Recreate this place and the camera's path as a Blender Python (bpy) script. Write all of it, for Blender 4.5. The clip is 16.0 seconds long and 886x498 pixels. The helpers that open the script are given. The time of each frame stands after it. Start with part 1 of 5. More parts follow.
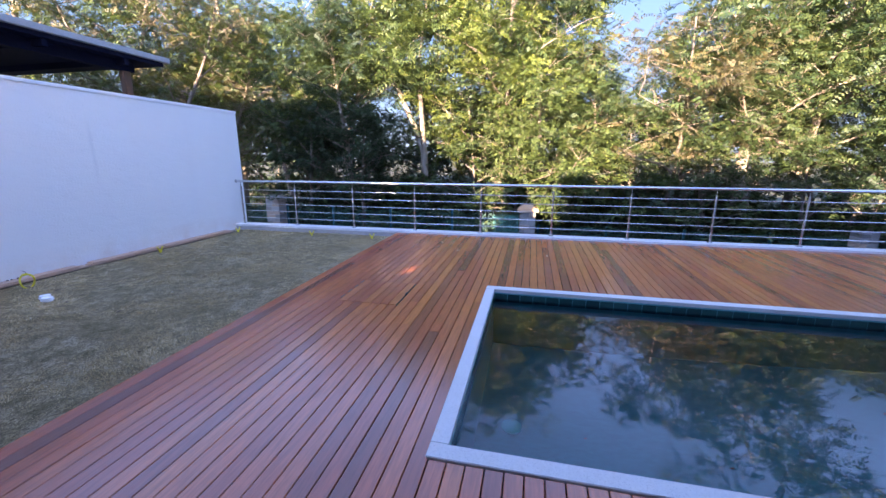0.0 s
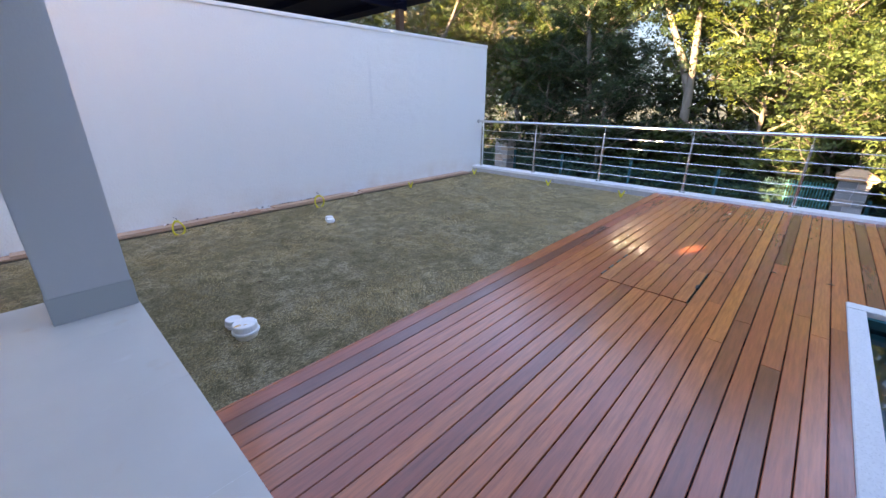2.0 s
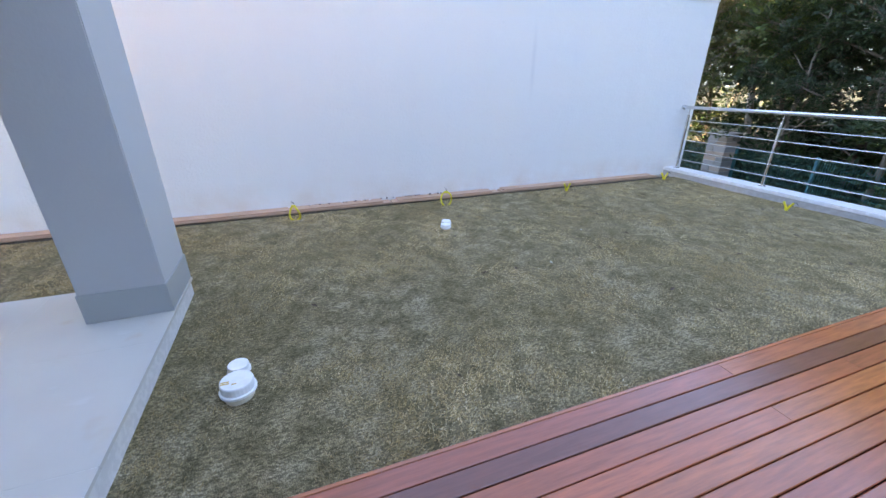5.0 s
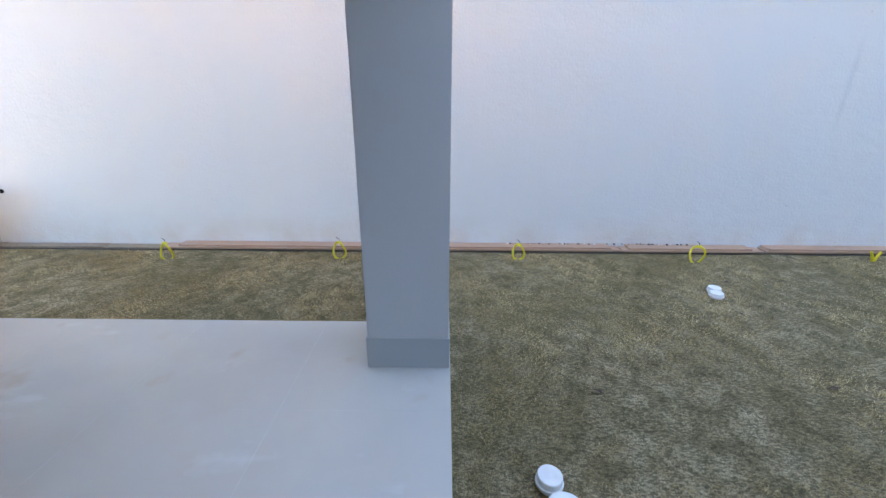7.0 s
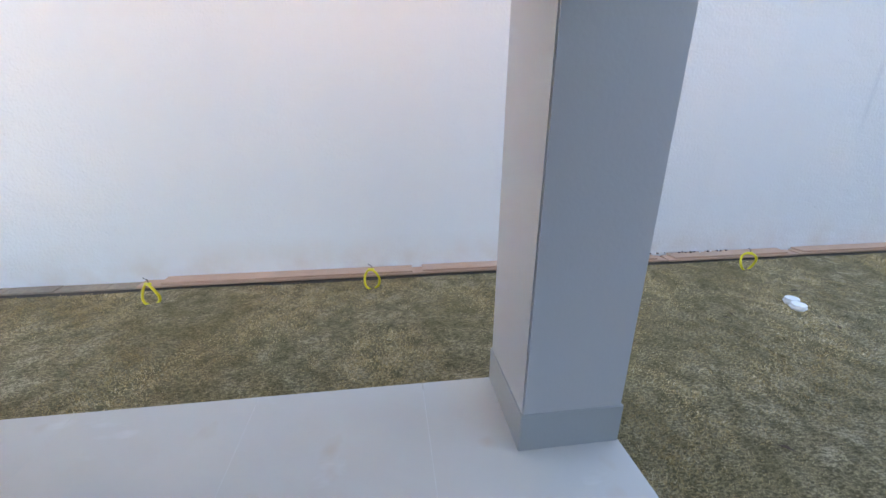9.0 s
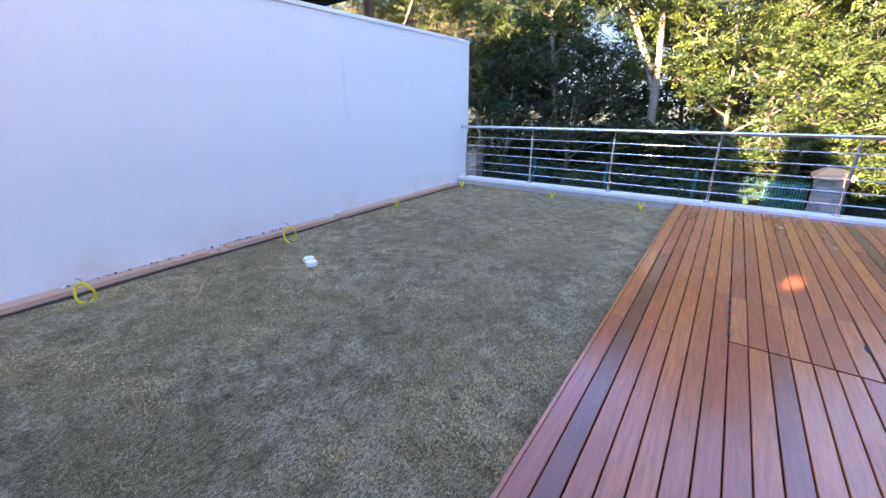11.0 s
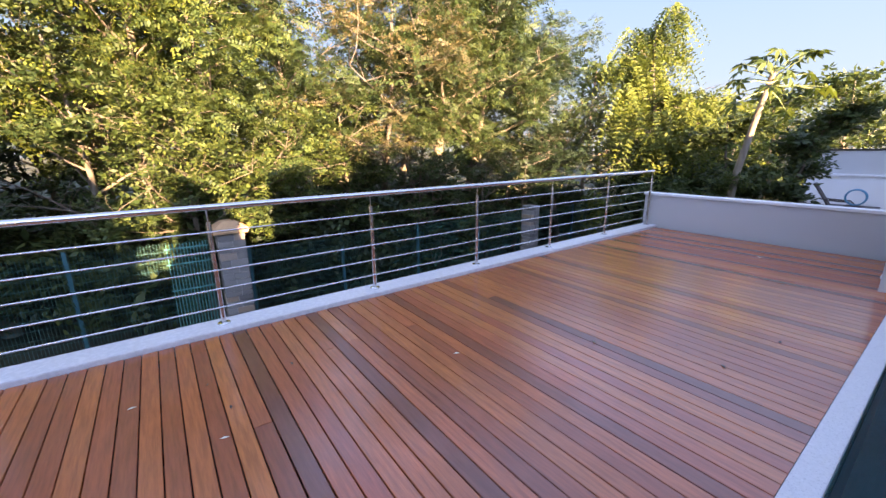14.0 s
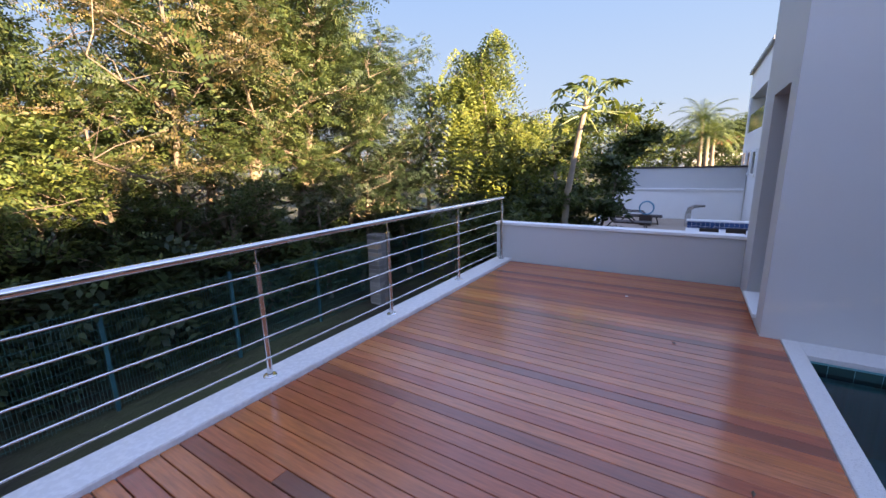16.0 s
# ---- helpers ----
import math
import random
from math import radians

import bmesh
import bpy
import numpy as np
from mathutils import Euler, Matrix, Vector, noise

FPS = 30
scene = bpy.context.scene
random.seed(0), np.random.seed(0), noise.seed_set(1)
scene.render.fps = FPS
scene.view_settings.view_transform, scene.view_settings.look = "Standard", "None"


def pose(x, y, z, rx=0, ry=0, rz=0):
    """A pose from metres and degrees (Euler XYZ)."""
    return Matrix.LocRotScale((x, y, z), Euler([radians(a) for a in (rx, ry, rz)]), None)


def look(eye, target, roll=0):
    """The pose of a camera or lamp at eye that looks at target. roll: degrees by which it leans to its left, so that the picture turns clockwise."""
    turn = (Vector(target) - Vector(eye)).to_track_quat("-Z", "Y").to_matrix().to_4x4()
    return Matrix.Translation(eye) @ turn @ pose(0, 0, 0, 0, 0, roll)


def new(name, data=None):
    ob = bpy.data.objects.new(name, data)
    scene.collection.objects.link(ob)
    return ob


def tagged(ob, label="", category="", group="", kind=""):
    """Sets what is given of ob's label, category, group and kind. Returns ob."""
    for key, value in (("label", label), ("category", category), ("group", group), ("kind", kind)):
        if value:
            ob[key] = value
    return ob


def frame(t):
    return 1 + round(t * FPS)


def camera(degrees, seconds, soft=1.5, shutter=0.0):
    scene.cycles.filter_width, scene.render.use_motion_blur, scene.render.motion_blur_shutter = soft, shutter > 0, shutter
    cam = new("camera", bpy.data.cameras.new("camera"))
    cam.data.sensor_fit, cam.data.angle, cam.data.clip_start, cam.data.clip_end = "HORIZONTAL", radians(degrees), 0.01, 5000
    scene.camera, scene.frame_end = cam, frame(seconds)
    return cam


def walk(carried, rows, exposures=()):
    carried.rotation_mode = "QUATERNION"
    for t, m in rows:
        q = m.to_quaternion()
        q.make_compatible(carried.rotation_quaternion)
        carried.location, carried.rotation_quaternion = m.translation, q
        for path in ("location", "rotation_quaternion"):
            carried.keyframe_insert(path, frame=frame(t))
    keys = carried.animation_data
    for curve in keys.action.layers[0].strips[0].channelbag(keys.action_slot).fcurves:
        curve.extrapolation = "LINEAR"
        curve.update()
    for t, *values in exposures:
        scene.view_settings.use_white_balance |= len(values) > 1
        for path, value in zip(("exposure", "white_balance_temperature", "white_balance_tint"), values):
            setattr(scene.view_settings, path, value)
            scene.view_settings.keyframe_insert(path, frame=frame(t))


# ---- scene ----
cam = camera(97.5, 16.0)
PATH = [
    (0, (6.799, -7.939, 1.557), (6.37, -6.039, 1.101), 0.1),
    (0.5, (6.772, -7.932, 1.51), (6.097, -6.116, 1.011), 0.3),
    (1, (6.562, -7.84, 1.465), (5.616, -6.172, 0.896), 0.3),
    (1.5, (6.205, -7.685, 1.438), (5.05, -6.184, 0.798), 0.2),
    (2, (5.882, -7.387, 1.439), (4.599, -6.026, 0.73), 0.2),
    (3, (5.29, -6.842, 1.426), (3.882, -5.638, 0.671), 0.1),
    (3.2, (5.254, -6.685, 1.402), (3.816, -5.518, 0.646), -0.1),
    (5.3, (5.073, -6.191, 1.383), (3.305, -5.662, 0.614), 0.1),
    (5.5, (5.044, -6.25, 1.366), (3.248, -5.795, 0.613), 0.1),
    (6, (4.893, -6.528, 1.397), (3.055, -6.245, 0.661), 0.4),
    (6.5, (4.66, -6.776, 1.431), (2.799, -6.665, 0.706), 0.3),
    (7, (4.338, -7.105, 1.427), (2.456, -7.113, 0.748), 0.4),
    (7.5, (4.062, -7.47, 1.432), (2.174, -7.584, 0.783), 0.4),
    (8, (3.766, -7.794, 1.42), (1.878, -7.938, 0.776), 0.3),
    (8.2, (3.705, -7.892, 1.435), (1.812, -8.009, 0.798), 0.4),
    (9.3, (3.75, -8.05, 1.42), (1.926, -7.595, 0.74), 0.1),
    (10.3, (4.302, -7.629, 1.399), (2.775, -6.531, 0.719), -0.3),
    (10.5, (4.342, -7.454, 1.399), (2.917, -6.231, 0.711), -0.3),
    (11, (4.501, -6.93, 1.405), (3.405, -5.405, 0.717), -0.4),
    (11.5, (4.623, -6.31, 1.412), (3.945, -4.552, 0.743), -0.2),
    (12, (4.709, -5.686, 1.423), (4.44, -3.807, 0.794), -0.4),
    (12.5, (4.865, -5.085, 1.432), (4.975, -3.177, 0.841), -0.4),
    (13, (4.996, -4.55, 1.462), (5.483, -2.69, 0.911), -0.4),
    (13.5, (5.238, -4.059, 1.439), (6.085, -2.321, 0.924), -0.7),
    (14, (5.513, -3.569, 1.449), (6.656, -2.004, 0.953), -0.6),
    (14.5, (5.852, -3.235, 1.516), (7.213, -1.846, 1.048), -0.7),
    (15, (6.291, -2.946, 1.527), (7.808, -1.719, 1.089), -0.9),
    (15.5, (6.67, -2.709, 1.533), (8.278, -1.595, 1.116), -1.2),
    (16, (7.098, -2.528, 1.534), (8.752, -1.482, 1.121), -1.3),
]
EXPOSURES = [
    (0.0, 4.28, 6900, 28), (1.0, 4.36, 7400, 26), (2.0, 4.47, 8800, 20), (3.0, 4.6, 8200, 19), (5.5, 4.8, 9100, 15), (7.0, 4.6, 9400, 13), (8.0, 4.52, 10000, 13),
    (10.5, 4.76, 9200, 16), (11.0, 4.7, 7300, 24), (11.5, 4.65, 7200, 27), (12.5, 4.48, 7900, 31), (13.5, 4.3, 9000, 29), (14.0, 4.15, 9100, 27), (16.0, 3.85, 8700, 26)]
walk(cam, [(t, look(e, g, r)) for t, e, g, r in PATH], EXPOSURES)

# ---- world and sun ----
SUN_DIR = Vector((-0.22, -0.94, 0.25)).normalized()
world = bpy.data.worlds.new("world")
scene.world = world
world.use_nodes = True
wt = world.node_tree
bg = wt.nodes["Background"]
sky = wt.nodes.new("ShaderNodeTexSky")
sky.sky_type = "NISHITA"
sky.sun_disc = False
sky.sun_elevation = math.asin(SUN_DIR.z)
sky.sun_rotation = math.atan2(SUN_DIR.x, SUN_DIR.y)
sky.altitude = 3000.0
sky.air_density = 0.5
sky.dust_density = 0.0
sky.ozone_density = 1.4
wt.links.new(sky.outputs[0], bg.inputs[0])
bg.inputs[1].default_value = 0.15
sun_data = bpy.data.lights.new("sun", "SUN")
sun_data.energy = 3.0
sun_data.angle = radians(0.5)
sun_data.color = (1.0, 0.85, 0.64)
sun = new("sun", sun_data)
sun.matrix_world = look(SUN_DIR * 60, (0, 0, 0))


# ---- materials ----
class Nodes:
    """A short way to write a material's node tree."""

    def __init__(self, name, rough=0.6, metal=0.0):
        self.mat = bpy.data.materials.new(name)
        self.mat.use_nodes = True
        self.tree = self.mat.node_tree
        self.bsdf = self.tree.nodes["Principled BSDF"]
        self.bsdf.inputs["Roughness"].default_value = rough
        self.bsdf.inputs["Metallic"].default_value = metal
        self.coord = self.tree.nodes.new("ShaderNodeTexCoord").outputs["Object"]

    def put(self, socket, value):
        if isinstance(value, bpy.types.NodeSocket):
            self.tree.links.new(value, socket)
        elif isinstance(value, (tuple, list)) and len(value) == 3 and socket.type == "RGBA":
            socket.default_value = (*value, 1)
        else:
            socket.default_value = value

    def world(self):
        return self.tree.nodes.new("ShaderNodeNewGeometry").outputs["Position"]

    def island(self):
        return self.tree.nodes.new("ShaderNodeNewGeometry").outputs["Random Per Island"]

    def each(self):
        return self.tree.nodes.new("ShaderNodeObjectInfo").outputs["Random"]

    def scaled(self, vector, scale):
        n = self.tree.nodes.new("ShaderNodeMapping")
        self.put(n.inputs["Vector"], vector)
        n.inputs["Scale"].default_value = scale
        return n.outputs[0]

    def shifted(self, vector, amount):
        n = self.tree.nodes.new("ShaderNodeVectorMath")
        n.operation = "ADD"
        self.put(n.inputs[0], vector)
        s = self.tree.nodes.new("ShaderNodeVectorMath")
        s.operation = "SCALE"
        s.inputs[0].default_value = (37.0, 91.0, 13.0)
        self.put(s.inputs["Scale"], amount)
        self.put(n.inputs[1], s.outputs[0])
        return n.outputs[0]

    def noise(self, scale, detail=4.0, vector=None, rough=0.55):
        n = self.tree.nodes.new("ShaderNodeTexNoise")
        self.put(n.inputs["Vector"], vector if vector is not None else self.coord)
        n.inputs["Scale"].default_value = scale
        n.inputs["Detail"].default_value = detail
        n.inputs["Roughness"].default_value = rough
        return n.outputs["Fac"]

    def voronoi(self, scale, vector=None, out="Distance"):
        n = self.tree.nodes.new("ShaderNodeTexVoronoi")
        self.put(n.inputs["Vector"], vector if vector is not None else self.coord)
        n.inputs["Scale"].default_value = scale
        return n.outputs[out]

    def ramp(self, fac, stops):
        n = self.tree.nodes.new("ShaderNodeValToRGB")
        els = n.color_ramp.elements
        while len(els) < len(stops):
            els.new(0.5)
        for e, (p, c) in zip(els, stops):
            e.position = p
            e.color = (*c, 1) if isinstance(c, (tuple, list)) else (c, c, c, 1)
        self.put(n.inputs[0], fac)
        return n.outputs[0]

    def mix(self, fac, a, b, how="MIX"):
        n = self.tree.nodes.new("ShaderNodeMix")
        n.data_type = "RGBA"
        n.blend_type = how
        self.put(n.inputs[0], fac)
        self.put(n.inputs[6], a)
        self.put(n.inputs[7], b)
        return n.outputs[2]

    def math(self, op, a, b=0.0):
        n = self.tree.nodes.new("ShaderNodeMath")
        n.operation = op
        self.put(n.inputs[0], a)
        self.put(n.inputs[1], b)
        return n.outputs[0]

    def color(self, value):
        self.put(self.bsdf.inputs["Base Color"], value)
        return self

    def rough(self, value):
        self.put(self.bsdf.inputs["Roughness"], value)
        return self

    def bump(self, height, strength=0.3, distance=0.01):
        n = self.tree.nodes.new("ShaderNodeBump")
        self.put(n.inputs["Height"], height)
        n.inputs["Strength"].default_value = strength
        n.inputs["Distance"].default_value = distance
        self.put(self.bsdf.inputs["Normal"], n.outputs[0])
        return self


def plaster(name, base, stain, rough=0.75):
    m = Nodes(name, rough)
    p = m.world()
    big = m.ramp(m.noise(0.9, 5, p), [(0.35, 0.0), (0.75, 1.0)])
    fine = m.noise(60, 3, p)
    c = m.mix(m.math("MULTIPLY", big, 0.35), base, stain)
    c = m.mix(m.math("MULTIPLY", fine, 0.05), c, (0.2, 0.2, 0.2))
    m.color(c)
    m.bump(m.math("ADD", m.math("MULTIPLY", m.noise(3.0, 5, p), 1.0), m.math("MULTIPLY", fine, 0.25)), 0.35, 0.008)
    return m.mat


def wall_white_material():
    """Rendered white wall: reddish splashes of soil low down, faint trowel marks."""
    m = Nodes("white_render", 0.8)
    p = m.world()
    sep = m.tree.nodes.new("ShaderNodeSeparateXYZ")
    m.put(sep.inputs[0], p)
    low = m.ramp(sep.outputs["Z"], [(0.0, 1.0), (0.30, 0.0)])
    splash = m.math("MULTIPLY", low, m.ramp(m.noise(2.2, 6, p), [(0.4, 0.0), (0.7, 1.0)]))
    streak = m.ramp(m.noise(1.6, 4, m.scaled(p, (1, 1.8, 0.16))), [(0.52, 0.0), (0.72, 1.0)])
    c = m.mix(m.math("MULTIPLY", streak, 0.05), (0.68, 0.68, 0.67), (0.50, 0.51, 0.53))
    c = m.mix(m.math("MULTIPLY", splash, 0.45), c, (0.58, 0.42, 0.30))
    specks = m.ramp(m.voronoi(2.6, p), [(0.012, 1.0), (0.02, 0.0)])
    c = m.mix(m.math("MULTIPLY", specks, 0.7), c, (0.25, 0.25, 0.26))
    # faint blue-grey upright band round y -2.98, z 1.65, fading at its edges
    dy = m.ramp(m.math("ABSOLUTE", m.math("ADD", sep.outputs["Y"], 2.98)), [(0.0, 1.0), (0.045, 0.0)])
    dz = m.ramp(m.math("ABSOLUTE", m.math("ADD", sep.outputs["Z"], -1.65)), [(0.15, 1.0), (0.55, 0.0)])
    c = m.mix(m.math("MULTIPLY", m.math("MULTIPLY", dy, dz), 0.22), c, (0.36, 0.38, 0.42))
    m.color(c)
    trowel = m.noise(5, 5, m.scaled(p, (1, 0.7, 1.4)))
    flecks = m.ramp(m.noise(13, 5, p, 0.65), [(0.58, 0.0), (0.70, 1.0)])
    coarse = m.math("ADD", trowel, m.math("MULTIPLY", m.noise(38, 3, p), 0.4))
    m.bump(m.math("ADD", coarse, m.math("MULTIPLY", flecks, 0.05)), 0.8, 0.016)
    return m.mat


def deck_wood():
    """Oiled red hardwood; every board has its own tone and grain."""
    m = Nodes("oiled_deck_wood", 0.3)
    r = m.each()
    tone = m.ramp(r, [(0.0, (0.180, 0.052, 0.034)), (0.14, (0.320, 0.076, 0.040)), (0.34, (0.490, 0.115, 0.046)),
                      (0.52, (0.410, 0.090, 0.046)), (0.68, (0.590, 0.165, 0.052)), (0.84, (0.520, 0.122, 0.050)), (1.0, (0.600, 0.180, 0.070))])
    v = m.shifted(m.world(), r)
    grain = m.noise(9, 6, m.scaled(v, (6, 0.45, 3)), 0.65)
    fine = m.noise(60, 3, m.scaled(v, (5, 0.2, 2)), 0.6)
    c = m.mix(m.ramp(grain, [(0.35, 0.45), (0.65, 0.0)]), tone, (0.085, 0.030, 0.020))
    c = m.mix(m.math("MULTIPLY", fine, 0.20), c, (0.34, 0.15, 0.08))
    blotch = m.ramp(m.noise(1.1, 4, m.world()), [(0.45, 0.0), (0.75, 1.0)])
    c = m.mix(m.math("MULTIPLY", blotch, 0.16), c, (0.30, 0.17, 0.13))
    m.color(c)
    m.rough(m.ramp(m.noise(1.4, 5, m.world()), [(0.3, 0.13), (0.7, 0.24)]))
    m.bump(m.math("ADD", grain, m.math("MULTIPLY", fine, 0.5)), 0.11, 0.003)
    m.bsdf.inputs["Specular IOR Level"].default_value = 0.62
    return m.mat


def loose_wood(name, a, b):
    m = Nodes(name, 0.7)
    v = m.shifted(m.world(), m.each())
    grain = m.noise(10, 5, m.scaled(v, (5, 0.5, 5)))
    m.color(m.mix(grain, a, b)).bump(grain, 0.3, 0.004)
    return m.mat


def lawn_soil():
    m = Nodes("dry_turf", 0.95)
    p = m.world()
    patch = m.noise(0.8, 5, p)
    mid = m.noise(7, 5, p)
    fine = m.noise(120, 3, m.scaled(p, (1, 1.6, 1)))
    c = m.ramp(mid, [(0.34, (0.27, 0.215, 0.115)), (0.5, (0.49, 0.38, 0.215)), (0.64, (0.69, 0.55, 0.35))])
    c = m.mix(m.ramp(patch, [(0.4, 0.0), (0.65, 0.7)]), c, (0.38, 0.28, 0.13))
    c = m.mix(m.ramp(m.noise(60, 4, m.scaled(p, (1.6, 0.7, 1))), [(0.40, 0.7), (0.58, 0.0)]), c, (0.075, 0.060, 0.030))
    c = m.mix(m.ramp(fine, [(0.4, 0.7), (0.62, 0.0)]), c, (0.09, 0.070, 0.036))
    m.bsdf.inputs["Specular IOR Level"].default_value = 0.1
    m.color(c).bump(fine, 0.9, 0.02)
    return m.mat


def blade_material(name, stops, trans=0.3, rough=0.6, tint=(0.25, 0.35, 0.05), clump=None):
    """Leaves and blades: tone by piece, light passing through."""
    m = Nodes(name, rough)
    r = m.island()
    tone = m.ramp(r, stops)
    tone = m.mix(m.ramp(m.noise(1.2, 4, m.world()), [(0.42, 0.0), (0.62, 0.7)]), tone, stops[0][1])
    if clump:
        tone = m.mix(m.ramp(m.noise(55, 4, m.scaled(m.world(), (1.6, 0.7, 1))), [(0.36, 0.7), (0.60, 0.0)]), tone, clump)
    m.color(tone)
    tr = m.tree.nodes.new("ShaderNodeBsdfTranslucent")
    m.put(tr.inputs["Color"], m.mix(0.4, tone, tint))
    mixer = m.tree.nodes.new("ShaderNodeMixShader")
    mixer.inputs[0].default_value = trans
    out = m.tree.nodes["Material Output"]
    m.tree.links.new(m.bsdf.outputs[0], mixer.inputs[1])
    m.tree.links.new(tr.outputs[0], mixer.inputs[2])
    m.tree.links.new(mixer.outputs[0], out.inputs[0])
    m.bsdf.inputs["Specular IOR Level"].default_value = 0.1 if clump else 0.35
    return m.mat


def concrete(name, a, b, rough=0.7, scale=1.0):
    m = Nodes(name, rough)
    p = m.world()
    c = m.mix(m.noise(1.3 * scale, 6, p), a, b)
    c = m.mix(m.ramp(m.noise(26 * scale, 4, p), [(0.45, 0.25), (0.6, 0.0)]), c, tuple(x * 0.6 for x in a))
    m.color(c).bump(m.noise(40, 4, p), 0.15, 0.004)
    return m.mat


def porch_floor_material():
    """Grey cement floor: cloudy tone and rusty, earthy spots."""
    m = Nodes("porch_cement", 0.42)
    p = m.world()
    c = m.mix(m.noise(1.1, 6, p), (0.44, 0.408, 0.365), (0.62, 0.585, 0.53))
    spots = m.ramp(m.noise(2.6, 3, p), [(0.63, 0.0), (0.72, 1.0)])
    c = m.mix(m.math("MULTIPLY", spots, 0.55), c, (0.50, 0.37, 0.26))
    white = m.ramp(m.noise(1.9, 5, m.scaled(p, (1.6, 0.7, 1))), [(0.64, 0.0), (0.70, 1.0)])
    c = m.mix(m.math("MULTIPLY", white, 0.30), c, (0.72, 0.72, 0.71))
    m.color(c).bump(m.noise(30, 4, p), 0.08, 0.003)
    m.rough(m.ramp(m.noise(2.0, 4, p), [(0.3, 0.34), (0.7, 0.55)]))
    return m.mat


def granite():
    """Pale speckled granite of the pool's coping."""
    m = Nodes("pale_granite", 0.5)
    p = m.world()
    c = m.mix(m.noise(60, 4, p), (0.50, 0.49, 0.47), (0.70, 0.69, 0.67))
    c = m.mix(m.ramp(m.voronoi(90, p), [(0.18, 0.5), (0.3, 0.0)]), c, (0.28, 0.28, 0.28))
    c = m.mix(m.math("MULTIPLY", m.noise(5, 4, p), 0.3), c, (0.42, 0.42, 0.42))
    m.color(c).bump(m.noise(80, 3, p), 0.1, 0.002)
    return m.mat


def steel(name="brushed_steel", rough=0.15, base=(0.74, 0.73, 0.71)):
    m = Nodes(name, rough, 1.0)
    m.color(m.mix(m.noise(14, 3, m.world()), base, tuple(x * 0.8 for x in base)))
    m.rough(m.ramp(m.noise(8, 4, m.scaled(m.world(), (0.4, 4, 4))), [(0.3, rough * 0.8), (0.7, rough * 1.35)]))
    return m.mat


def plain(name, base, rough=0.5, metal=0.0, wear=0.12, scale=18):
    m = Nodes(name, rough, metal)
    dark = tuple(x * 0.6 for x in base)
    m.color(m.mix(m.ramp(m.noise(scale, 5, m.world()), [(0.4, 0.0), (0.75, wear * 3)]), base, dark))
    m.bump(m.noise(scale * 4, 3, m.world()), 0.05, 0.002)
    return m.mat


def pool_tile(name, a, b):
    m = Nodes(name, 0.25)
    m.color(m.mix(m.each(), a, b))
    return m.mat


def pool_shell():
    m = Nodes("pool_mosaic", 0.3)
    p = m.world()
    n = m.tree.nodes.new("ShaderNodeTexBrick")
    m.put(n.inputs["Vector"], p)
    n.inputs["Scale"].default_value = 10
    n.inputs["Color1"].default_value = (0.035, 0.270, 0.300, 1)
    n.inputs["Color2"].default_value = (0.050, 0.330, 0.360, 1)
    n.inputs["Mortar"].default_value = (0.10, 0.30, 0.32, 1)
    m.color(n.outputs["Color"])
    return m.mat


def water_material():
    """Still, teal-tinted water: a sharp mirror by Fresnel over a tinted refraction."""
    m = Nodes("pool_water", 0.0)
    refr = m.tree.nodes.new("ShaderNodeBsdfRefraction")
    refr.inputs["Color"].default_value = (0.20, 0.56, 0.58, 1)
    refr.inputs["IOR"].default_value = 1.33
    refr.inputs["Roughness"].default_value = 0.0
    gloss = m.tree.nodes.new("ShaderNodeBsdfGlossy")
    gloss.inputs["Roughness"].default_value = 0.0
    fres = m.tree.nodes.new("ShaderNodeFresnel")
    fres.inputs["IOR"].default_value = 1.45
    ripple = m.tree.nodes.new("ShaderNodeBump")
    m.put(ripple.inputs["Height"], m.noise(2.4, 2, m.world()))
    ripple.inputs["Strength"].default_value = 0.010
    ripple.inputs["Distance"].default_value = 0.02
    for n in (refr, gloss, fres):
        m.put(n.inputs["Normal"], ripple.outputs[0])
    mixer = m.tree.nodes.new("ShaderNodeMixShader")
    m.put(mixer.inputs[0], fres.outputs[0])
    m.tree.links.new(refr.outputs[0], mixer.inputs[1])
    m.tree.links.new(gloss.outputs[0], mixer.inputs[2])
    m.tree.links.new(mixer.outputs[0], m.tree.nodes["Material Output"].inputs[0])
    return m.mat


def bark(name, a, b):
    m = Nodes(name, 0.85)
    p = m.coord
    n1 = m.noise(5, 6, m.scaled(p, (3, 3, 0.6)))
    m.color(m.mix(n1, a, b)).bump(n1, 0.6, 0.03)
    return m.mat


def stone_material():
    m = Nodes("rough_stone", 0.85)
    r = m.each()
    tone = m.ramp(r, [(0.0, (0.11, 0.10, 0.09)), (0.4, (0.26, 0.235, 0.21)), (0.7, (0.17, 0.155, 0.14)), (0.9, (0.34, 0.22, 0.14)), (1.0, (0.30, 0.275, 0.25))])
    n1 = m.noise(9, 6, m.world())
    m.color(m.mix(m.math("MULTIPLY", n1, 0.35), tone, (0.14, 0.13, 0.12))).bump(n1, 0.6, 0.02)
    return m.mat


def ground_material():
    m = Nodes("woodland_floor", 0.95)
    p = m.world()
    c = m.ramp(m.noise(0.5, 6, p), [(0.3, (0.030, 0.024, 0.014)), (0.5, (0.045, 0.048, 0.020)), (0.7, (0.060, 0.075, 0.028))])
    m.color(c).bump(m.noise(4, 5, p), 0.8, 0.1)
    return m.mat


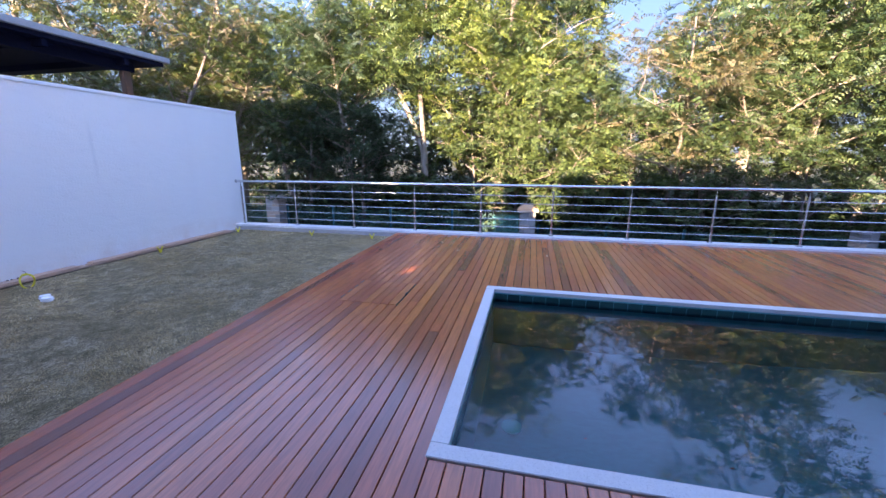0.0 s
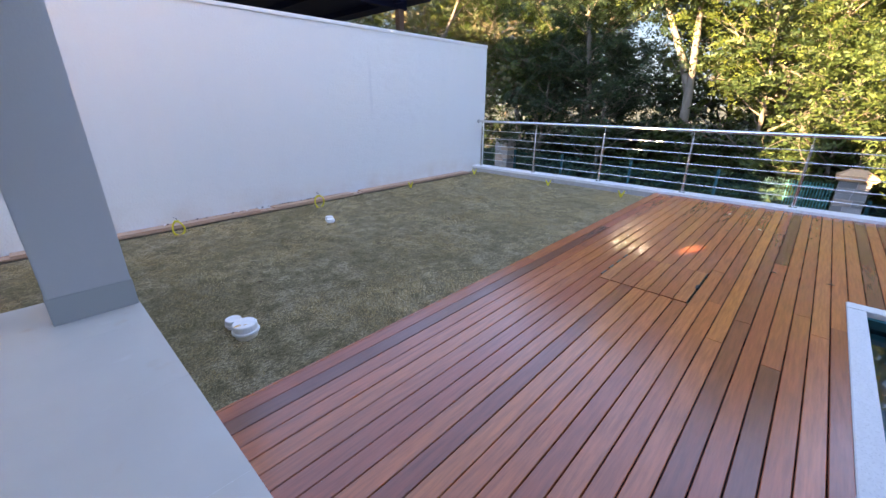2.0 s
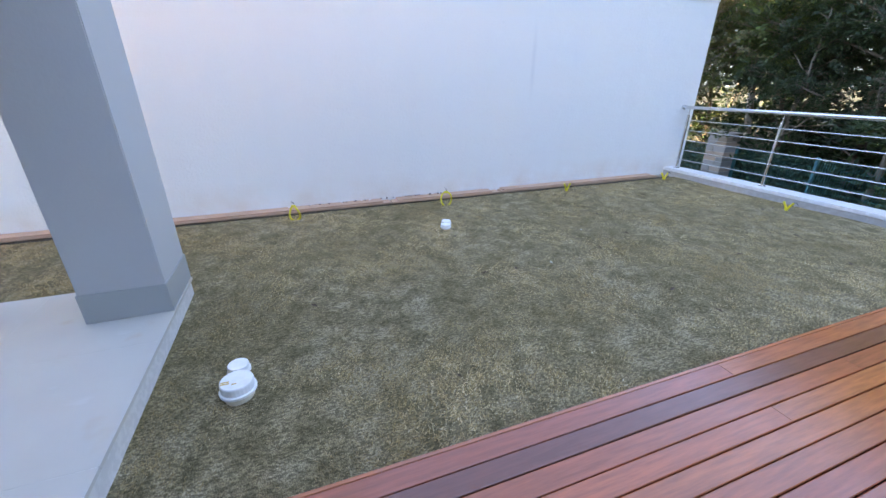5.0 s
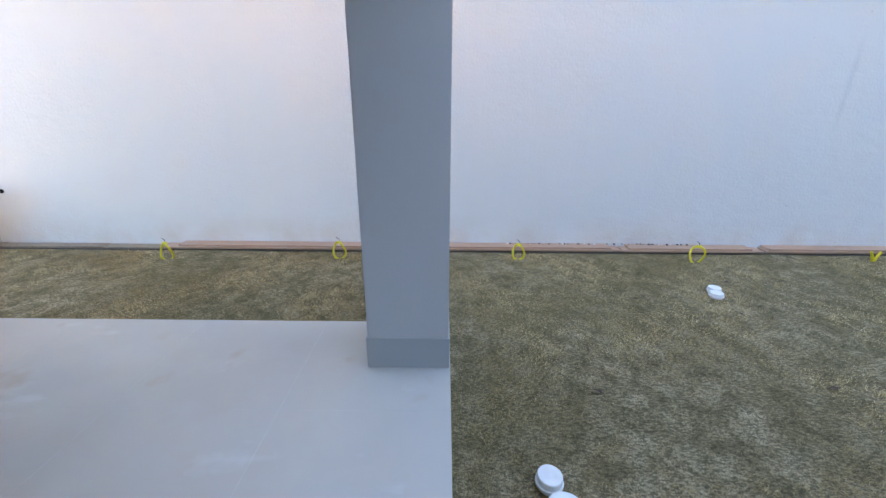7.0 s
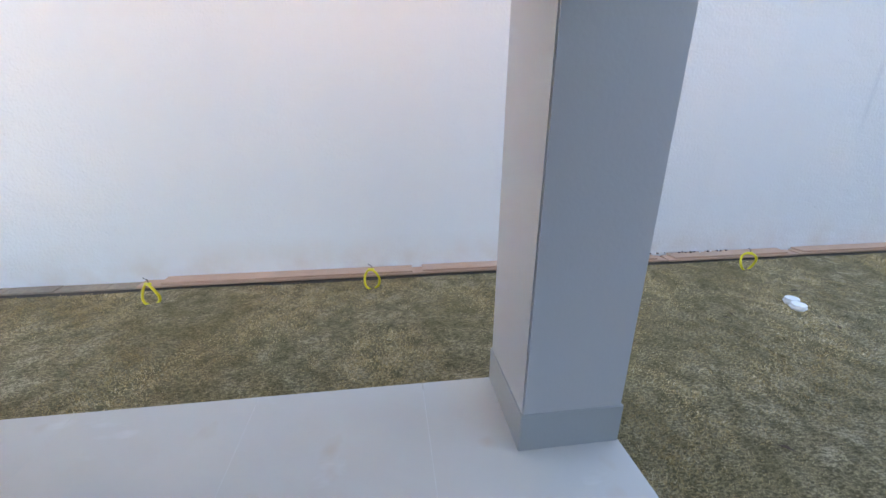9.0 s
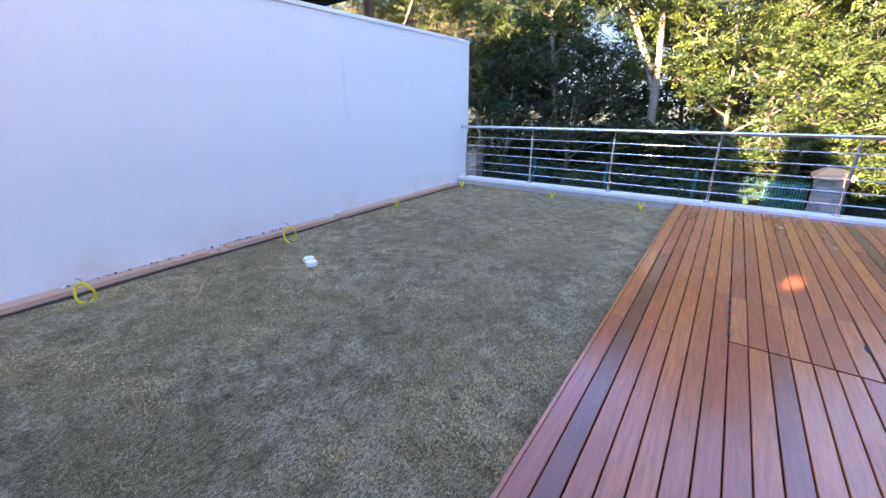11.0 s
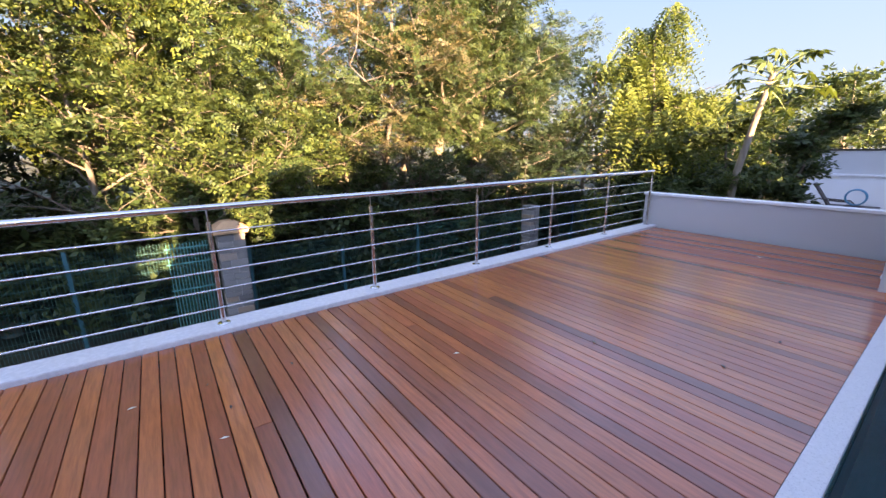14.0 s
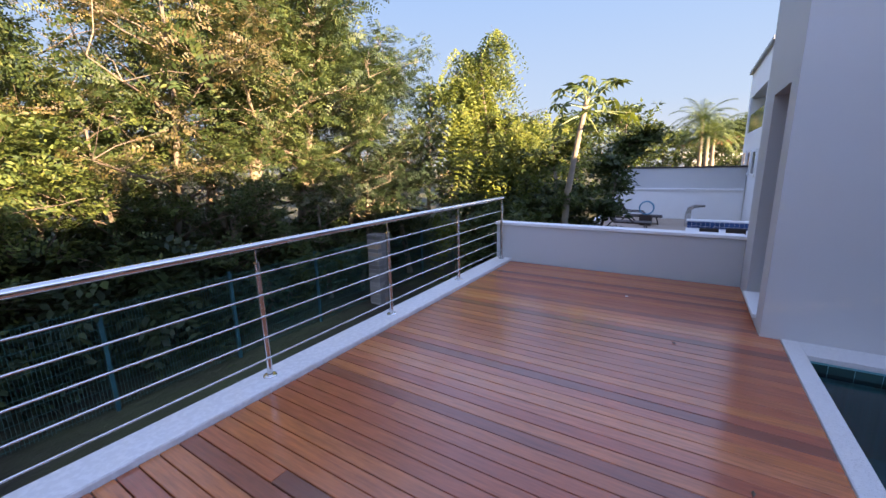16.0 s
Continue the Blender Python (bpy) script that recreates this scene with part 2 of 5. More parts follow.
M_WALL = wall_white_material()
M_GREY = plaster("grey_paint", (0.49, 0.49, 0.485), (0.42, 0.42, 0.42), 0.6)
M_WHITE = plaster("white_paint", (0.78, 0.78, 0.77), (0.66, 0.66, 0.65), 0.6)
# cream chosen for unseen blocks, to throw warm bounce onto the boundary wall
M_WARM_BOUNCE = plaster("warm_bounce_cream", (0.36, 0.215, 0.10), (0.31, 0.19, 0.095), 0.6)
M_SKIRT = plaster("grey_skirting", (0.37, 0.385, 0.375), (0.32, 0.335, 0.325), 0.4)
M_CEMENT = concrete("raw_cement", (0.34, 0.32, 0.30), (0.46, 0.43, 0.40), 0.85)
M_PLINTH = concrete("white_plinth_stone", (0.62, 0.61, 0.60), (0.74, 0.73, 0.72), 0.4)
M_DECK = deck_wood()
# near-black colour stands in for the shade under the deck boards
M_GAP_SHADE = plain("gap_shade", (0.018, 0.014, 0.012), 0.8)
M_BOARD = loose_wood("loose_board_wood", (0.40, 0.22, 0.14), (0.58, 0.38, 0.27))
M_PAVER = concrete("brown_paver", (0.22, 0.16, 0.11), (0.40, 0.31, 0.22), 0.9)
M_LAWN = lawn_soil()
M_BLADE = blade_material("dry_grass_blades", [(0.0, (0.25, 0.165, 0.065)), (0.3, (0.54, 0.365, 0.165)), (0.65, (0.86, 0.61, 0.32)), (0.88, (0.95, 0.74, 0.43)), (1.0, (0.98, 0.85, 0.60))], 0.12, 0.7, (0.62, 0.42, 0.16), (0.30, 0.215, 0.105))
M_FLOOR = porch_floor_material()
M_GRANITE = granite()
M_STEEL = steel()
M_POOL = pool_shell()
M_TILE = pool_tile("teal_waterline_tile", (0.006, 0.040, 0.040), (0.014, 0.075, 0.075))
M_BLUE_TILE = pool_tile("blue_pool_tile", (0.010, 0.040, 0.11), (0.020, 0.075, 0.20))
M_WATER = water_material()
M_PVC = plain("white_pvc", (0.80, 0.80, 0.78), 0.35)
M_PVC_DIRTY = plain("soiled_pvc", (0.72, 0.66, 0.52), 0.5, wear=0.3)
M_YELLOW = plain("yellow_conduit", (0.72, 0.58, 0.03), 0.45)
M_BROWN_PIPE = plain("beige_pipe", (0.52, 0.42, 0.36), 0.45)
# black that paints the shade inside holes closed by solid faces
M_HOLE_SHADE = plain("hole_shade", (0.01, 0.01, 0.01), 0.8)
M_RUST = plain("dark_metal", (0.05, 0.04, 0.035), 0.5, 0.6)
M_FENCE = plain("green_coated_wire", (0.016, 0.095, 0.082), 0.4)
M_MINT = plain("mint_coated_steel", (0.05, 0.25, 0.21), 0.4)
M_STONE = stone_material()
M_CAP = concrete("ochre_stone_cap", (0.52, 0.27, 0.13), (0.66, 0.40, 0.22), 0.8)
M_GROUND = ground_material()
M_TIMBER = loose_wood("dark_timber", (0.060, 0.030, 0.018), (0.12, 0.060, 0.034))
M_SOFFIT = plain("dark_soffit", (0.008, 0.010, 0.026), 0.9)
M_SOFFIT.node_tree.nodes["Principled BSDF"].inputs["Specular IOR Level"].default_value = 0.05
M_FASCIA = plain("grey_fascia", (0.30, 0.31, 0.32), 0.5)
M_BARK_PALE = bark("pale_bark", (0.11, 0.085, 0.06), (0.27, 0.21, 0.15))
M_BARK_DARK = bark("dark_bark", (0.07, 0.055, 0.04), (0.18, 0.14, 0.10))
M_GLASS = Nodes("dark_window_glass", 0.05).color((0.03, 0.035, 0.045)).mat
M_LEAF = {
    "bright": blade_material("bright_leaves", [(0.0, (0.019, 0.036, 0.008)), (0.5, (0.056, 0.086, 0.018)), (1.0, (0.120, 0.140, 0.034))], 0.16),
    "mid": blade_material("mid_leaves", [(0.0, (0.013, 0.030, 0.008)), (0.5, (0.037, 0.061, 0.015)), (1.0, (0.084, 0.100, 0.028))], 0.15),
    # darker copy of the leaf greens, with the wood's shade put into the colour
    "dark": blade_material("shade_dark_leaves", [(0.0, (0.006, 0.017, 0.006)), (0.5, (0.014, 0.031, 0.010)), (1.0, (0.032, 0.052, 0.016))], 0.12),
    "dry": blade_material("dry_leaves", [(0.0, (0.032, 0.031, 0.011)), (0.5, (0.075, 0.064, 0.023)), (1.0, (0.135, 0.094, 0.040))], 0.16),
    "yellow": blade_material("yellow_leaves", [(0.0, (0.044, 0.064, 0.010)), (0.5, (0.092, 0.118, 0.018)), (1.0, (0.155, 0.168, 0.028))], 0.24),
}


def sky_glow():
    m = Nodes("evening_sky", 1.0)
    sep = m.tree.nodes.new("ShaderNodeSeparateXYZ")
    m.put(sep.inputs[0], m.world())
    c = m.ramp(m.math("DIVIDE", sep.outputs["Z"], 230.0), [(0.0, (0.046, 0.059, 0.072)), (0.25, (0.031, 0.052, 0.080)), (1.0, (0.014, 0.038, 0.085))])
    em = m.tree.nodes.new("ShaderNodeEmission")
    m.put(em.inputs["Color"], c)
    clear = m.tree.nodes.new("ShaderNodeBsdfTransparent")
    mixer = m.tree.nodes.new("ShaderNodeMixShader")
    m.put(mixer.inputs[0], m.ramp(m.math("DIVIDE", sep.outputs["Z"], 230.0), [(0.68, 0.0), (0.92, 1.0)]))
    m.tree.links.new(em.outputs[0], mixer.inputs[1])
    m.tree.links.new(clear.outputs[0], mixer.inputs[2])
    m.tree.links.new(mixer.outputs[0], m.tree.nodes["Material Output"].inputs[0])
    return m.mat


M_SKY = sky_glow()


# ---- mesh tools ----
class Shape:
    """Collects vertices and faces of one mesh."""

    def __init__(self):
        self.v, self.f = [], []

    def box(self, x0, y0, z0, x1, y1, z1):
        n = len(self.v)
        self.v += [(x0, y0, z0), (x1, y0, z0), (x1, y1, z0), (x0, y1, z0), (x0, y0, z1), (x1, y0, z1), (x1, y1, z1), (x0, y1, z1)]
        self.f += [tuple(n + i for i in q) for q in ((3, 2, 1, 0), (4, 5, 6, 7), (0, 1, 5, 4), (1, 2, 6, 5), (2, 3, 7, 6), (3, 0, 4, 7))]
        return self

    def tube(self, pts, radii, sides=8, caps=True):
        pts = [Vector(p) for p in pts]
        if not isinstance(radii, (list, tuple)):
            radii = [radii] * len(pts)
        n0 = len(self.v)
        ref = Vector((0, 0, 1))
        for i, p in enumerate(pts):
            d = (pts[min(i + 1, len(pts) - 1)] - pts[max(i - 1, 0)]).normalized()
            if abs(d.dot(ref)) > 0.95:
                ref = Vector((1, 0, 0))
            u = d.cross(ref).normalized()
            w = d.cross(u)
            ref = u.cross(d)
            for k in range(sides):
                a = 2 * math.pi * k / sides
                q = p + (u * math.cos(a) + w * math.sin(a)) * radii[i]
                self.v.append(tuple(q))
        for i in range(len(pts) - 1):
            for k in range(sides):
                a, b = n0 + i * sides + k, n0 + i * sides + (k + 1) % sides
                self.f.append((a, a + sides, b + sides, b))
        if caps:
            self.lids(n0, n0 + (len(pts) - 1) * sides, sides)
        return self

    def lathe(self, profile, sides=24, at=(0, 0, 0)):
        """profile: (radius, z) from bottom to top, capped at both ends."""
        n0 = len(self.v)
        for r, z in profile:
            for k in range(sides):
                a = 2 * math.pi * k / sides
                self.v.append((at[0] + r * math.cos(a), at[1] + r * math.sin(a), at[2] + z))
        for i in range(len(profile) - 1):
            for k in range(sides):
                a, b = n0 + i * sides + k, n0 + i * sides + (k + 1) % sides
                self.f.append((a, b, b + sides, a + sides))
        self.lids(n0, n0 + (len(profile) - 1) * sides, sides)
        return self

    def lids(self, first, last, sides):
        """End caps on vertices of their own, so that the sides keep their smooth normals."""
        for start, flip in ((first, True), (last, False)):
            n = len(self.v)
            self.v += self.v[start:start + sides]
            ring = tuple(range(n, n + sides))
            self.f.append(ring[::-1] if flip else ring)

    def mesh(self, name, material, smooth=False, bevel=0.0):
        me = bpy.data.meshes.new(name)
        me.from_pydata(self.v, [], self.f)
        if bevel:
            bm = bmesh.new()
            bm.from_mesh(me)
            bmesh.ops.bevel(bm, geom=list(bm.edges), offset=bevel, segments=2, affect="EDGES", clamp_overlap=True)
            bm.to_mesh(me)
            bm.free()
        me.materials.append(material)
        if smooth:
            me.polygons.foreach_set("use_smooth", [len(q.vertices) < 5 for q in me.polygons])
        me.update()
        return me


def quad_mesh(name, corners, material):
    """One mesh out of an (n, 4, 3) array of four-cornered leaves."""
    n = len(corners)
    me = bpy.data.meshes.new(name)
    me.vertices.add(n * 4)
    me.vertices.foreach_set("co", corners.reshape(-1).astype(np.float32))
    me.loops.add(n * 4)
    me.loops.foreach_set("vertex_index", np.arange(n * 4, dtype=np.int32))
    me.polygons.add(n)
    me.polygons.foreach_set("loop_start", np.arange(n, dtype=np.int32) * 4)
    me.materials.append(material)
    me.update(calc_edges=True)
    return me


def part(name, mesh, parent, label="", at=None):
    ob = new(name, mesh)
    if at is not None:
        ob.matrix_basis = at
    ob.parent = parent
    if label:
        ob["label"] = label
    return ob


def thing(name, label, category, group="", at=(0, 0, 0), turn=0.0, kind=""):
    ob = new(name)
    ob.empty_display_size = 0.1
    ob.matrix_basis = pose(*at, 0, 0, turn)
    return tagged(ob, label, category, group, kind)


def solid(name, mesh, label, category, group="", kind="structure"):
    return tagged(new(name, mesh), label, category, group, kind)


def block(name, ext, material, label, category, bevel=0.004):
    return solid(name, Shape().box(*ext).mesh(name, material, bevel=bevel), label, category)


# ---- structure ----
WALL_TOP = 2.60
WING_TOP = 3.9
LAWN_Z = -0.095
SLAB_Z = 0.03
DECK_X0, DECK_X1 = 4.040, 12.98
DECK_Y1, SLAB_Y = -0.145, -7.067
POOL = (6.320, -6.239, 11.169, -3.317)      # outer edge of the coping
POOL_IN = (6.424, -6.127, 11.010, -3.436)   # inner edge

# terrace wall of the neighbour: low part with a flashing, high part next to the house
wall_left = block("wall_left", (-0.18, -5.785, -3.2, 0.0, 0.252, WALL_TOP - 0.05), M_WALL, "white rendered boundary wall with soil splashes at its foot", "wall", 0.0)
block("wall_left_high", (-0.18, -14.75, -3.2, 0.0, -5.785, 5.6), M_WALL, "higher part of the white rendered boundary wall", "wall", 0.0)
block("wall_coping", (-0.20, -5.785, WALL_TOP - 0.05, 0.014, 0.262, WALL_TOP), M_WHITE, "thin white coping on the boundary wall", "coping")

# ground outside, one sheet to the horizon, falling away below the terrace
def ground_mesh():
    xs = [-900, -300, -120, -60, -30] + list(np.arange(-20, 45, 2.5)) + [50, 60, 90, 150, 300, 900]
    ys = [-900, -300, -100, -40, -20, 0.0, 0.6, 2, 3.5, 5, 6.5, 8, 10, 13, 17, 22, 30, 45, 70, 120, 300, 900]
    s = Shape()
    for y in ys:
        for x in xs:
            z = -3.0 + 0.10 * noise.noise(Vector((x * 0.3, y * 0.3, 0)))
            if y > 8:
                z += min((y - 8) * 0.05, 1.5)
            if x < 5 and 1 < y < 60:
                z += min((5 - x) * 0.045, 0.5)
            s.v.append((x, y, z))
    w = len(xs)
    for j in range(len(ys) - 1):
        for i in range(w - 1):
            a = j * w + i
            s.f.append((a, a + 1, a + 1 + w, a + w))
    return s.mesh("ground", M_GROUND, smooth=True)


def sky_backdrop():
    """Far clear evening sky behind the wood and the houses."""
    s = Shape()
    na, ne = 48, 12
    for j in range(ne + 1):
        e = radians(-2 + 33 * j / ne)
        for i in range(na + 1):
            a = radians(-50 + 230 * i / na)
            s.v.append((420 * math.cos(a) * math.cos(e), 420 * math.sin(a) * math.cos(e), 420 * math.sin(e)))
    for j in range(ne):
        for i in range(na):
            k = j * (na + 1) + i
            s.f.append((k, k + na + 1, k + na + 2, k + 1))
    return s.mesh("backdrop", M_SKY, smooth=True)


solid("backdrop", sky_backdrop(), "clear pale blue evening sky in the distance", "sky")
solid("ground", ground_mesh(), "dark woodland floor with leaf litter", "ground")

# terrace body under lawn, deck and porch
block("terrace_lawn", (0.0, -16.0, -3.2, DECK_X0 - 0.01, -0.135, LAWN_Z - 0.06), M_CEMENT, "retained earth body under the lawn", "terrace")
# sub-base takes the painted gap shade, so the slits between boards look deep
block("terrace_deck_front", (DECK_X0 - 0.01, POOL[3] - 0.02, -3.2, 13.15, -0.135, -0.09), M_GAP_SHADE, "sub-base coloured near-black for the shade in the deck gaps", "terrace")
block("terrace_deck_side", (DECK_X0 - 0.01, SLAB_Y, -3.2, POOL_IN[0] - 0.08, POOL[3] - 0.02, -0.09), M_GAP_SHADE, "sub-base coloured near-black for the shade in the deck gaps", "terrace")
block("terrace_deck_back", (POOL_IN[0] - 0.08, SLAB_Y, -3.2, 13.15, POOL_IN[1] - 0.08, -0.09), M_GAP_SHADE, "sub-base coloured near-black for the shade in the deck gaps", "terrace")
block("plinth_base", (0.0, -0.135, -3.2, 13.15, 0.10, -0.012), M_CEMENT, "raw cement kerb under the railing", "kerb")
block("plinth", (0.0, DECK_Y1, -0.012, 13.0, 0.13, 0.037), M_PLINTH, "white stone sill that carries the railing", "sill", 0.006)

# porch slab, ceiling and house around it
porch = block("porch_floor", (2.012, -14.0, -3.2, 13.9, SLAB_Y - 0.002, SLAB_Z - 0.0006), concrete("pale_grout", (0.60, 0.58, 0.55), (0.70, 0.68, 0.65)), "large grey cement tiles with thin pale joints", "floor", 0.006)
floor_tile = Shape().box(0, -0.8435, -0.02, 0.8475, 0, 0.0).mesh("floor_tile", M_FLOOR)
for i in range(13):
    for j in range(6):
        part("floor_tile", floor_tile, porch, at=pose(1.966 + 0.85 * i, SLAB_Y - 0.846 * j, SLAB_Z))
block("ceiling", (2.0, -11.6, 2.50, 13.2, -7.08, 2.62), M_WHITE, "white porch ceiling", "ceiling")
# unseen blocks added above the porch; the low one lets a sunbeam through
block("sun_block_left", (2.32, -11.4, 2.62, 2.85, -7.08, 4.6), M_WARM_BOUNCE, "unseen cream block that cuts the sunlight and bounces it warm", "wall")
block("sun_gap_block", (2.85, -11.4, 2.62, 4.5, -7.08, 3.05), M_WARM_BOUNCE, "unseen low cream block that leaves a gap for the sunbeam", "wall")
block("sun_block_middle", (4.5, -11.4, 2.62, 6.95, -7.08, 4.6), M_WARM_BOUNCE, "unseen cream block that cuts the sunlight and bounces it warm", "wall")
# unseen mass, its top set by how high its shadow climbs the trees
block("sun_block_front", (6.95, -8.2, 2.62, 13.2, -7.08, 5.2), M_WHITE, "unseen white block that shades the yard and lower trees", "wall")
# unseen back wall; its small hole is added to throw a sun patch on the deck
s = Shape()
s.box(2.6, -11.8, SLAB_Z, 3.01, -11.6, 2.50)
s.box(3.16, -11.8, SLAB_Z, 13.2, -11.6, 2.50)
s.box(3.01, -11.8, SLAB_Z, 3.16, -11.6, 2.30)
s.box(3.01, -11.8, 2.42, 3.16, -11.6, 2.50)
solid("wall_rear_sun_slot", s.mesh("wall_rear_sun_slot", M_GREY), "unseen grey back wall with a hole added for the sun patch", "wall")
# unseen; its top edge sets the lower limit of the sunbeam on the rail
block("wall_garden_back", (-0.6, -16.3, -3.2, 1.75, -16.0, 4.85), M_WHITE, "unseen white wall closing the garden strip and trimming the sunbeam", "wall")
block("wall_porch_end", (13.0, -11.6, SLAB_Z, 13.2, -7.08, 2.50), M_GREY, "grey end wall of the porch", "wall")
# unseen masses added behind the boundary wall to keep the left trees in shadow
block("sun_block_next_door", (-3.3, -14.75, -3.2, -0.185, -6.6, 5.9), M_WHITE, "unseen white block next door that shades the left trees", "wall")
block("sun_block_next_door_tall", (-15.0, -14.75, -3.2, -3.3, -6.6, 8.4), M_WHITE, "unseen taller white block next door that shades the left trees", "wall")


# wing of the house beside the pool, with a tall narrow window recess
WX0, WX1, WY = 11.297, 12.98, -3.175
wing = thing("wall_wing", "grey painted house wing beside the pool", "wall", kind="structure")
for e in ((WX0, WY - 3.9, -3.2, 13.2, WY - 0.45, WING_TOP), (WX0, WY - 0.45, -3.2, 11.60, WY, WING_TOP), (12.42, WY - 0.45, -3.2, WX1, WY, WING_TOP),
          (11.60, WY - 0.45, 2.17, 12.42, WY, WING_TOP), (11.60, WY - 0.45, -3.2, 12.42, WY, 0.06)):
    part("wall_section", Shape().box(*e).mesh("wall_section", M_GREY), wing)
# hidden mass added to keep sun off the far end of rail and sill
block("sun_block_wing", (13.2, -9.0, -3.2, 17.4, -4.3, 2.9), M_GREY, "unseen grey block behind the wing that shades the rail end", "wall")
win = thing("window_1", "narrow dark window in a recess of the grey wing", "window", kind="structure")
part("window_sill", Shape().box(11.602, WY - 0.44, 0.063, 12.418, WY + 0.03, 0.10).mesh("window_sill", M_WHITE, bevel=0.004), win, "white stone sill")
part("pane", Shape().box(11.64, WY - 0.445, 0.11, 12.38, WY - 0.43, 2.12).mesh("pane", M_GLASS), win)
fr = Shape()
for e in ((11.602, 0.10, 11.65, 2.168), (12.37, 0.10, 12.418, 2.168), (11.65, 0.10, 12.37, 0.15), (11.65, 2.11, 12.37, 2.168), (11.99, 0.15, 12.03, 2.11)):
    fr.box(e[0], WY - 0.447, e[1], e[2], WY - 0.40, e[3])
part("window_frame", fr.mesh("window_frame", M_RUST), win)

# low wall that ends the deck
block("wall_end", (13.0, WY, -3.2, 13.16, 0.13, 0.585), M_GREY, "low grey end wall of the terrace", "wall")
block("wall_end_cap", (12.975, WY, 0.585, 13.19, 0.15, 0.625), M_WHITE, "white cap on the low end wall", "coping")


# pool
def pool_box():
    x0, y0, x1, y1 = POOL_IN
    zt, zb, t = -0.03, -1.4, 0.06
    s = Shape()
    s.box(x0 - t, y0 - t, zb - t, x1 + t, y1 + t, zb)
    s.box(x0 - t, y0 - t, zb, x0, y1 + t, zt)
    s.box(x1, y0 - t, zb, x1 + t, y1 + t, zt)
    s.box(x0, y0 - t, zb, x1, y0, zt)
    s.box(x0, y1, zb, x1, y1 + t, zt)
    return s.mesh("pool_shell", M_POOL)


pool = thing("pool", "rectangular pool with dark teal tiles and still water", "pool", kind="structure")
part("basin", pool_box(), pool)
x0, y0, x1, y1 = POOL_IN
wm = Shape()
wm.v = [(x0, y0, -0.11), (x1, y0, -0.11), (x1, y1, -0.11), (x0, y1, -0.11)]
wm.f = [(0, 1, 2, 3)]
water = part("water", wm.mesh("water", M_WATER), pool, "still teal water that mirrors the trees")
water.visible_shadow = False
ox0, oy0, ox1, oy1 = POOL
zc0, zc1 = -0.03, 0.012
for e in ((ox0, y1, WX0, oy1), (ox0, oy0, WX0, y0), (ox0, y0, x0, y1), (x1, y0, WX0, y1)):
    part("coping_stone", Shape().box(e[0], e[1], zc0, e[2], e[3], zc1).mesh("coping_stone", M_GRANITE, bevel=0.004), pool)
part("floor_light", Shape().lathe([(0.092, 0.0), (0.092, 0.012), (0.075, 0.02), (0.02, 0.024)], 28, (6.73, -4.78, -1.40)).mesh("floor_light", M_PVC, smooth=False), pool, "round white fitting on the pool floor")

# porch columns
def column(x0, y0, x1, y1, label):
    c = thing("column", label, "column", at=((x0 + x1) / 2, (y0 + y1) / 2, SLAB_Z))
    hx, hy = (x1 - x0) / 2, (y1 - y0) / 2
    part("shaft", Shape().box(-hx + 0.007, -hy + 0.007, 0.0, hx - 0.007, hy - 0.007, 2.47).mesh("shaft", M_GREY, bevel=0.006), c)
    part("skirting", Shape().box(-hx, -hy, 0.0, hx, hy, 0.195).mesh("skirting", M_SKIRT, bevel=0.003), c, "darker smooth grey skirting")
    return c


column(1.967, -7.538, 2.477, -7.073, "square grey porch column on the slab corner beside the lawn")
column(1.967, -10.86, 2.477, -10.39, "square grey porch column on the slab edge")

# ---- deck boards ----
PITCH, GAP = 0.10, 0.006


def plank_mesh():
    """Unit-long board, 94 mm wide, with eased upper edges."""
    w, z0, c = PITCH - GAP, -0.024, 0.003
    prof = [(0, z0), (w, z0), (w, -c), (w - c, 0), (c, 0), (0, -c)]
    s = Shape()
    for y in (0.0, 1.0):
        s.v += [(x, y, z) for x, z in prof]
    n = len(prof)
    s.f += [(i, i + n, (i + 1) % n + n, (i + 1) % n) for i in range(n)]
    s.f += [tuple(range(n)), tuple(reversed(range(n, 2 * n)))]
    return s.mesh("deck_board", M_DECK)


PLANK = plank_mesh()
HATCH = (4.738, -4.175, 5.431, -3.428)
deck = thing("deck", "oiled reddish hardwood deck with narrow gaps between its boards", "deck", kind="structure")
joists = Shape()
for y in np.arange(-6.9, -0.4, 0.5):
    if y > POOL[3] + 0.05:
        joists.box(DECK_X0, y, -0.088, DECK_X1, y + 0.06, -0.026)
    elif not HATCH[1] - 0.1 < y < HATCH[3] + 0.1:
        joists.box(DECK_X0, y, -0.088, POOL[0] - 0.02, y + 0.06, -0.026)
part("joists", joists.mesh("joists", M_GAP_SHADE), deck)
rng = random.Random(4)


def lay(x, ya, yb):
    """One row of boards from ya to yb, cut at random lengths."""
    y = ya
    while y < yb - 0.01:
        length = rng.uniform(2.3, 4.6)
        if yb - (y + length) < 0.7:
            length = yb - y
        b = part("deck_board", PLANK, deck, at=Matrix.LocRotScale((x, y, rng.uniform(-0.0012, 0.0008)), None, (1, length - 0.003, 1)))
        y += length


x = DECK_X0
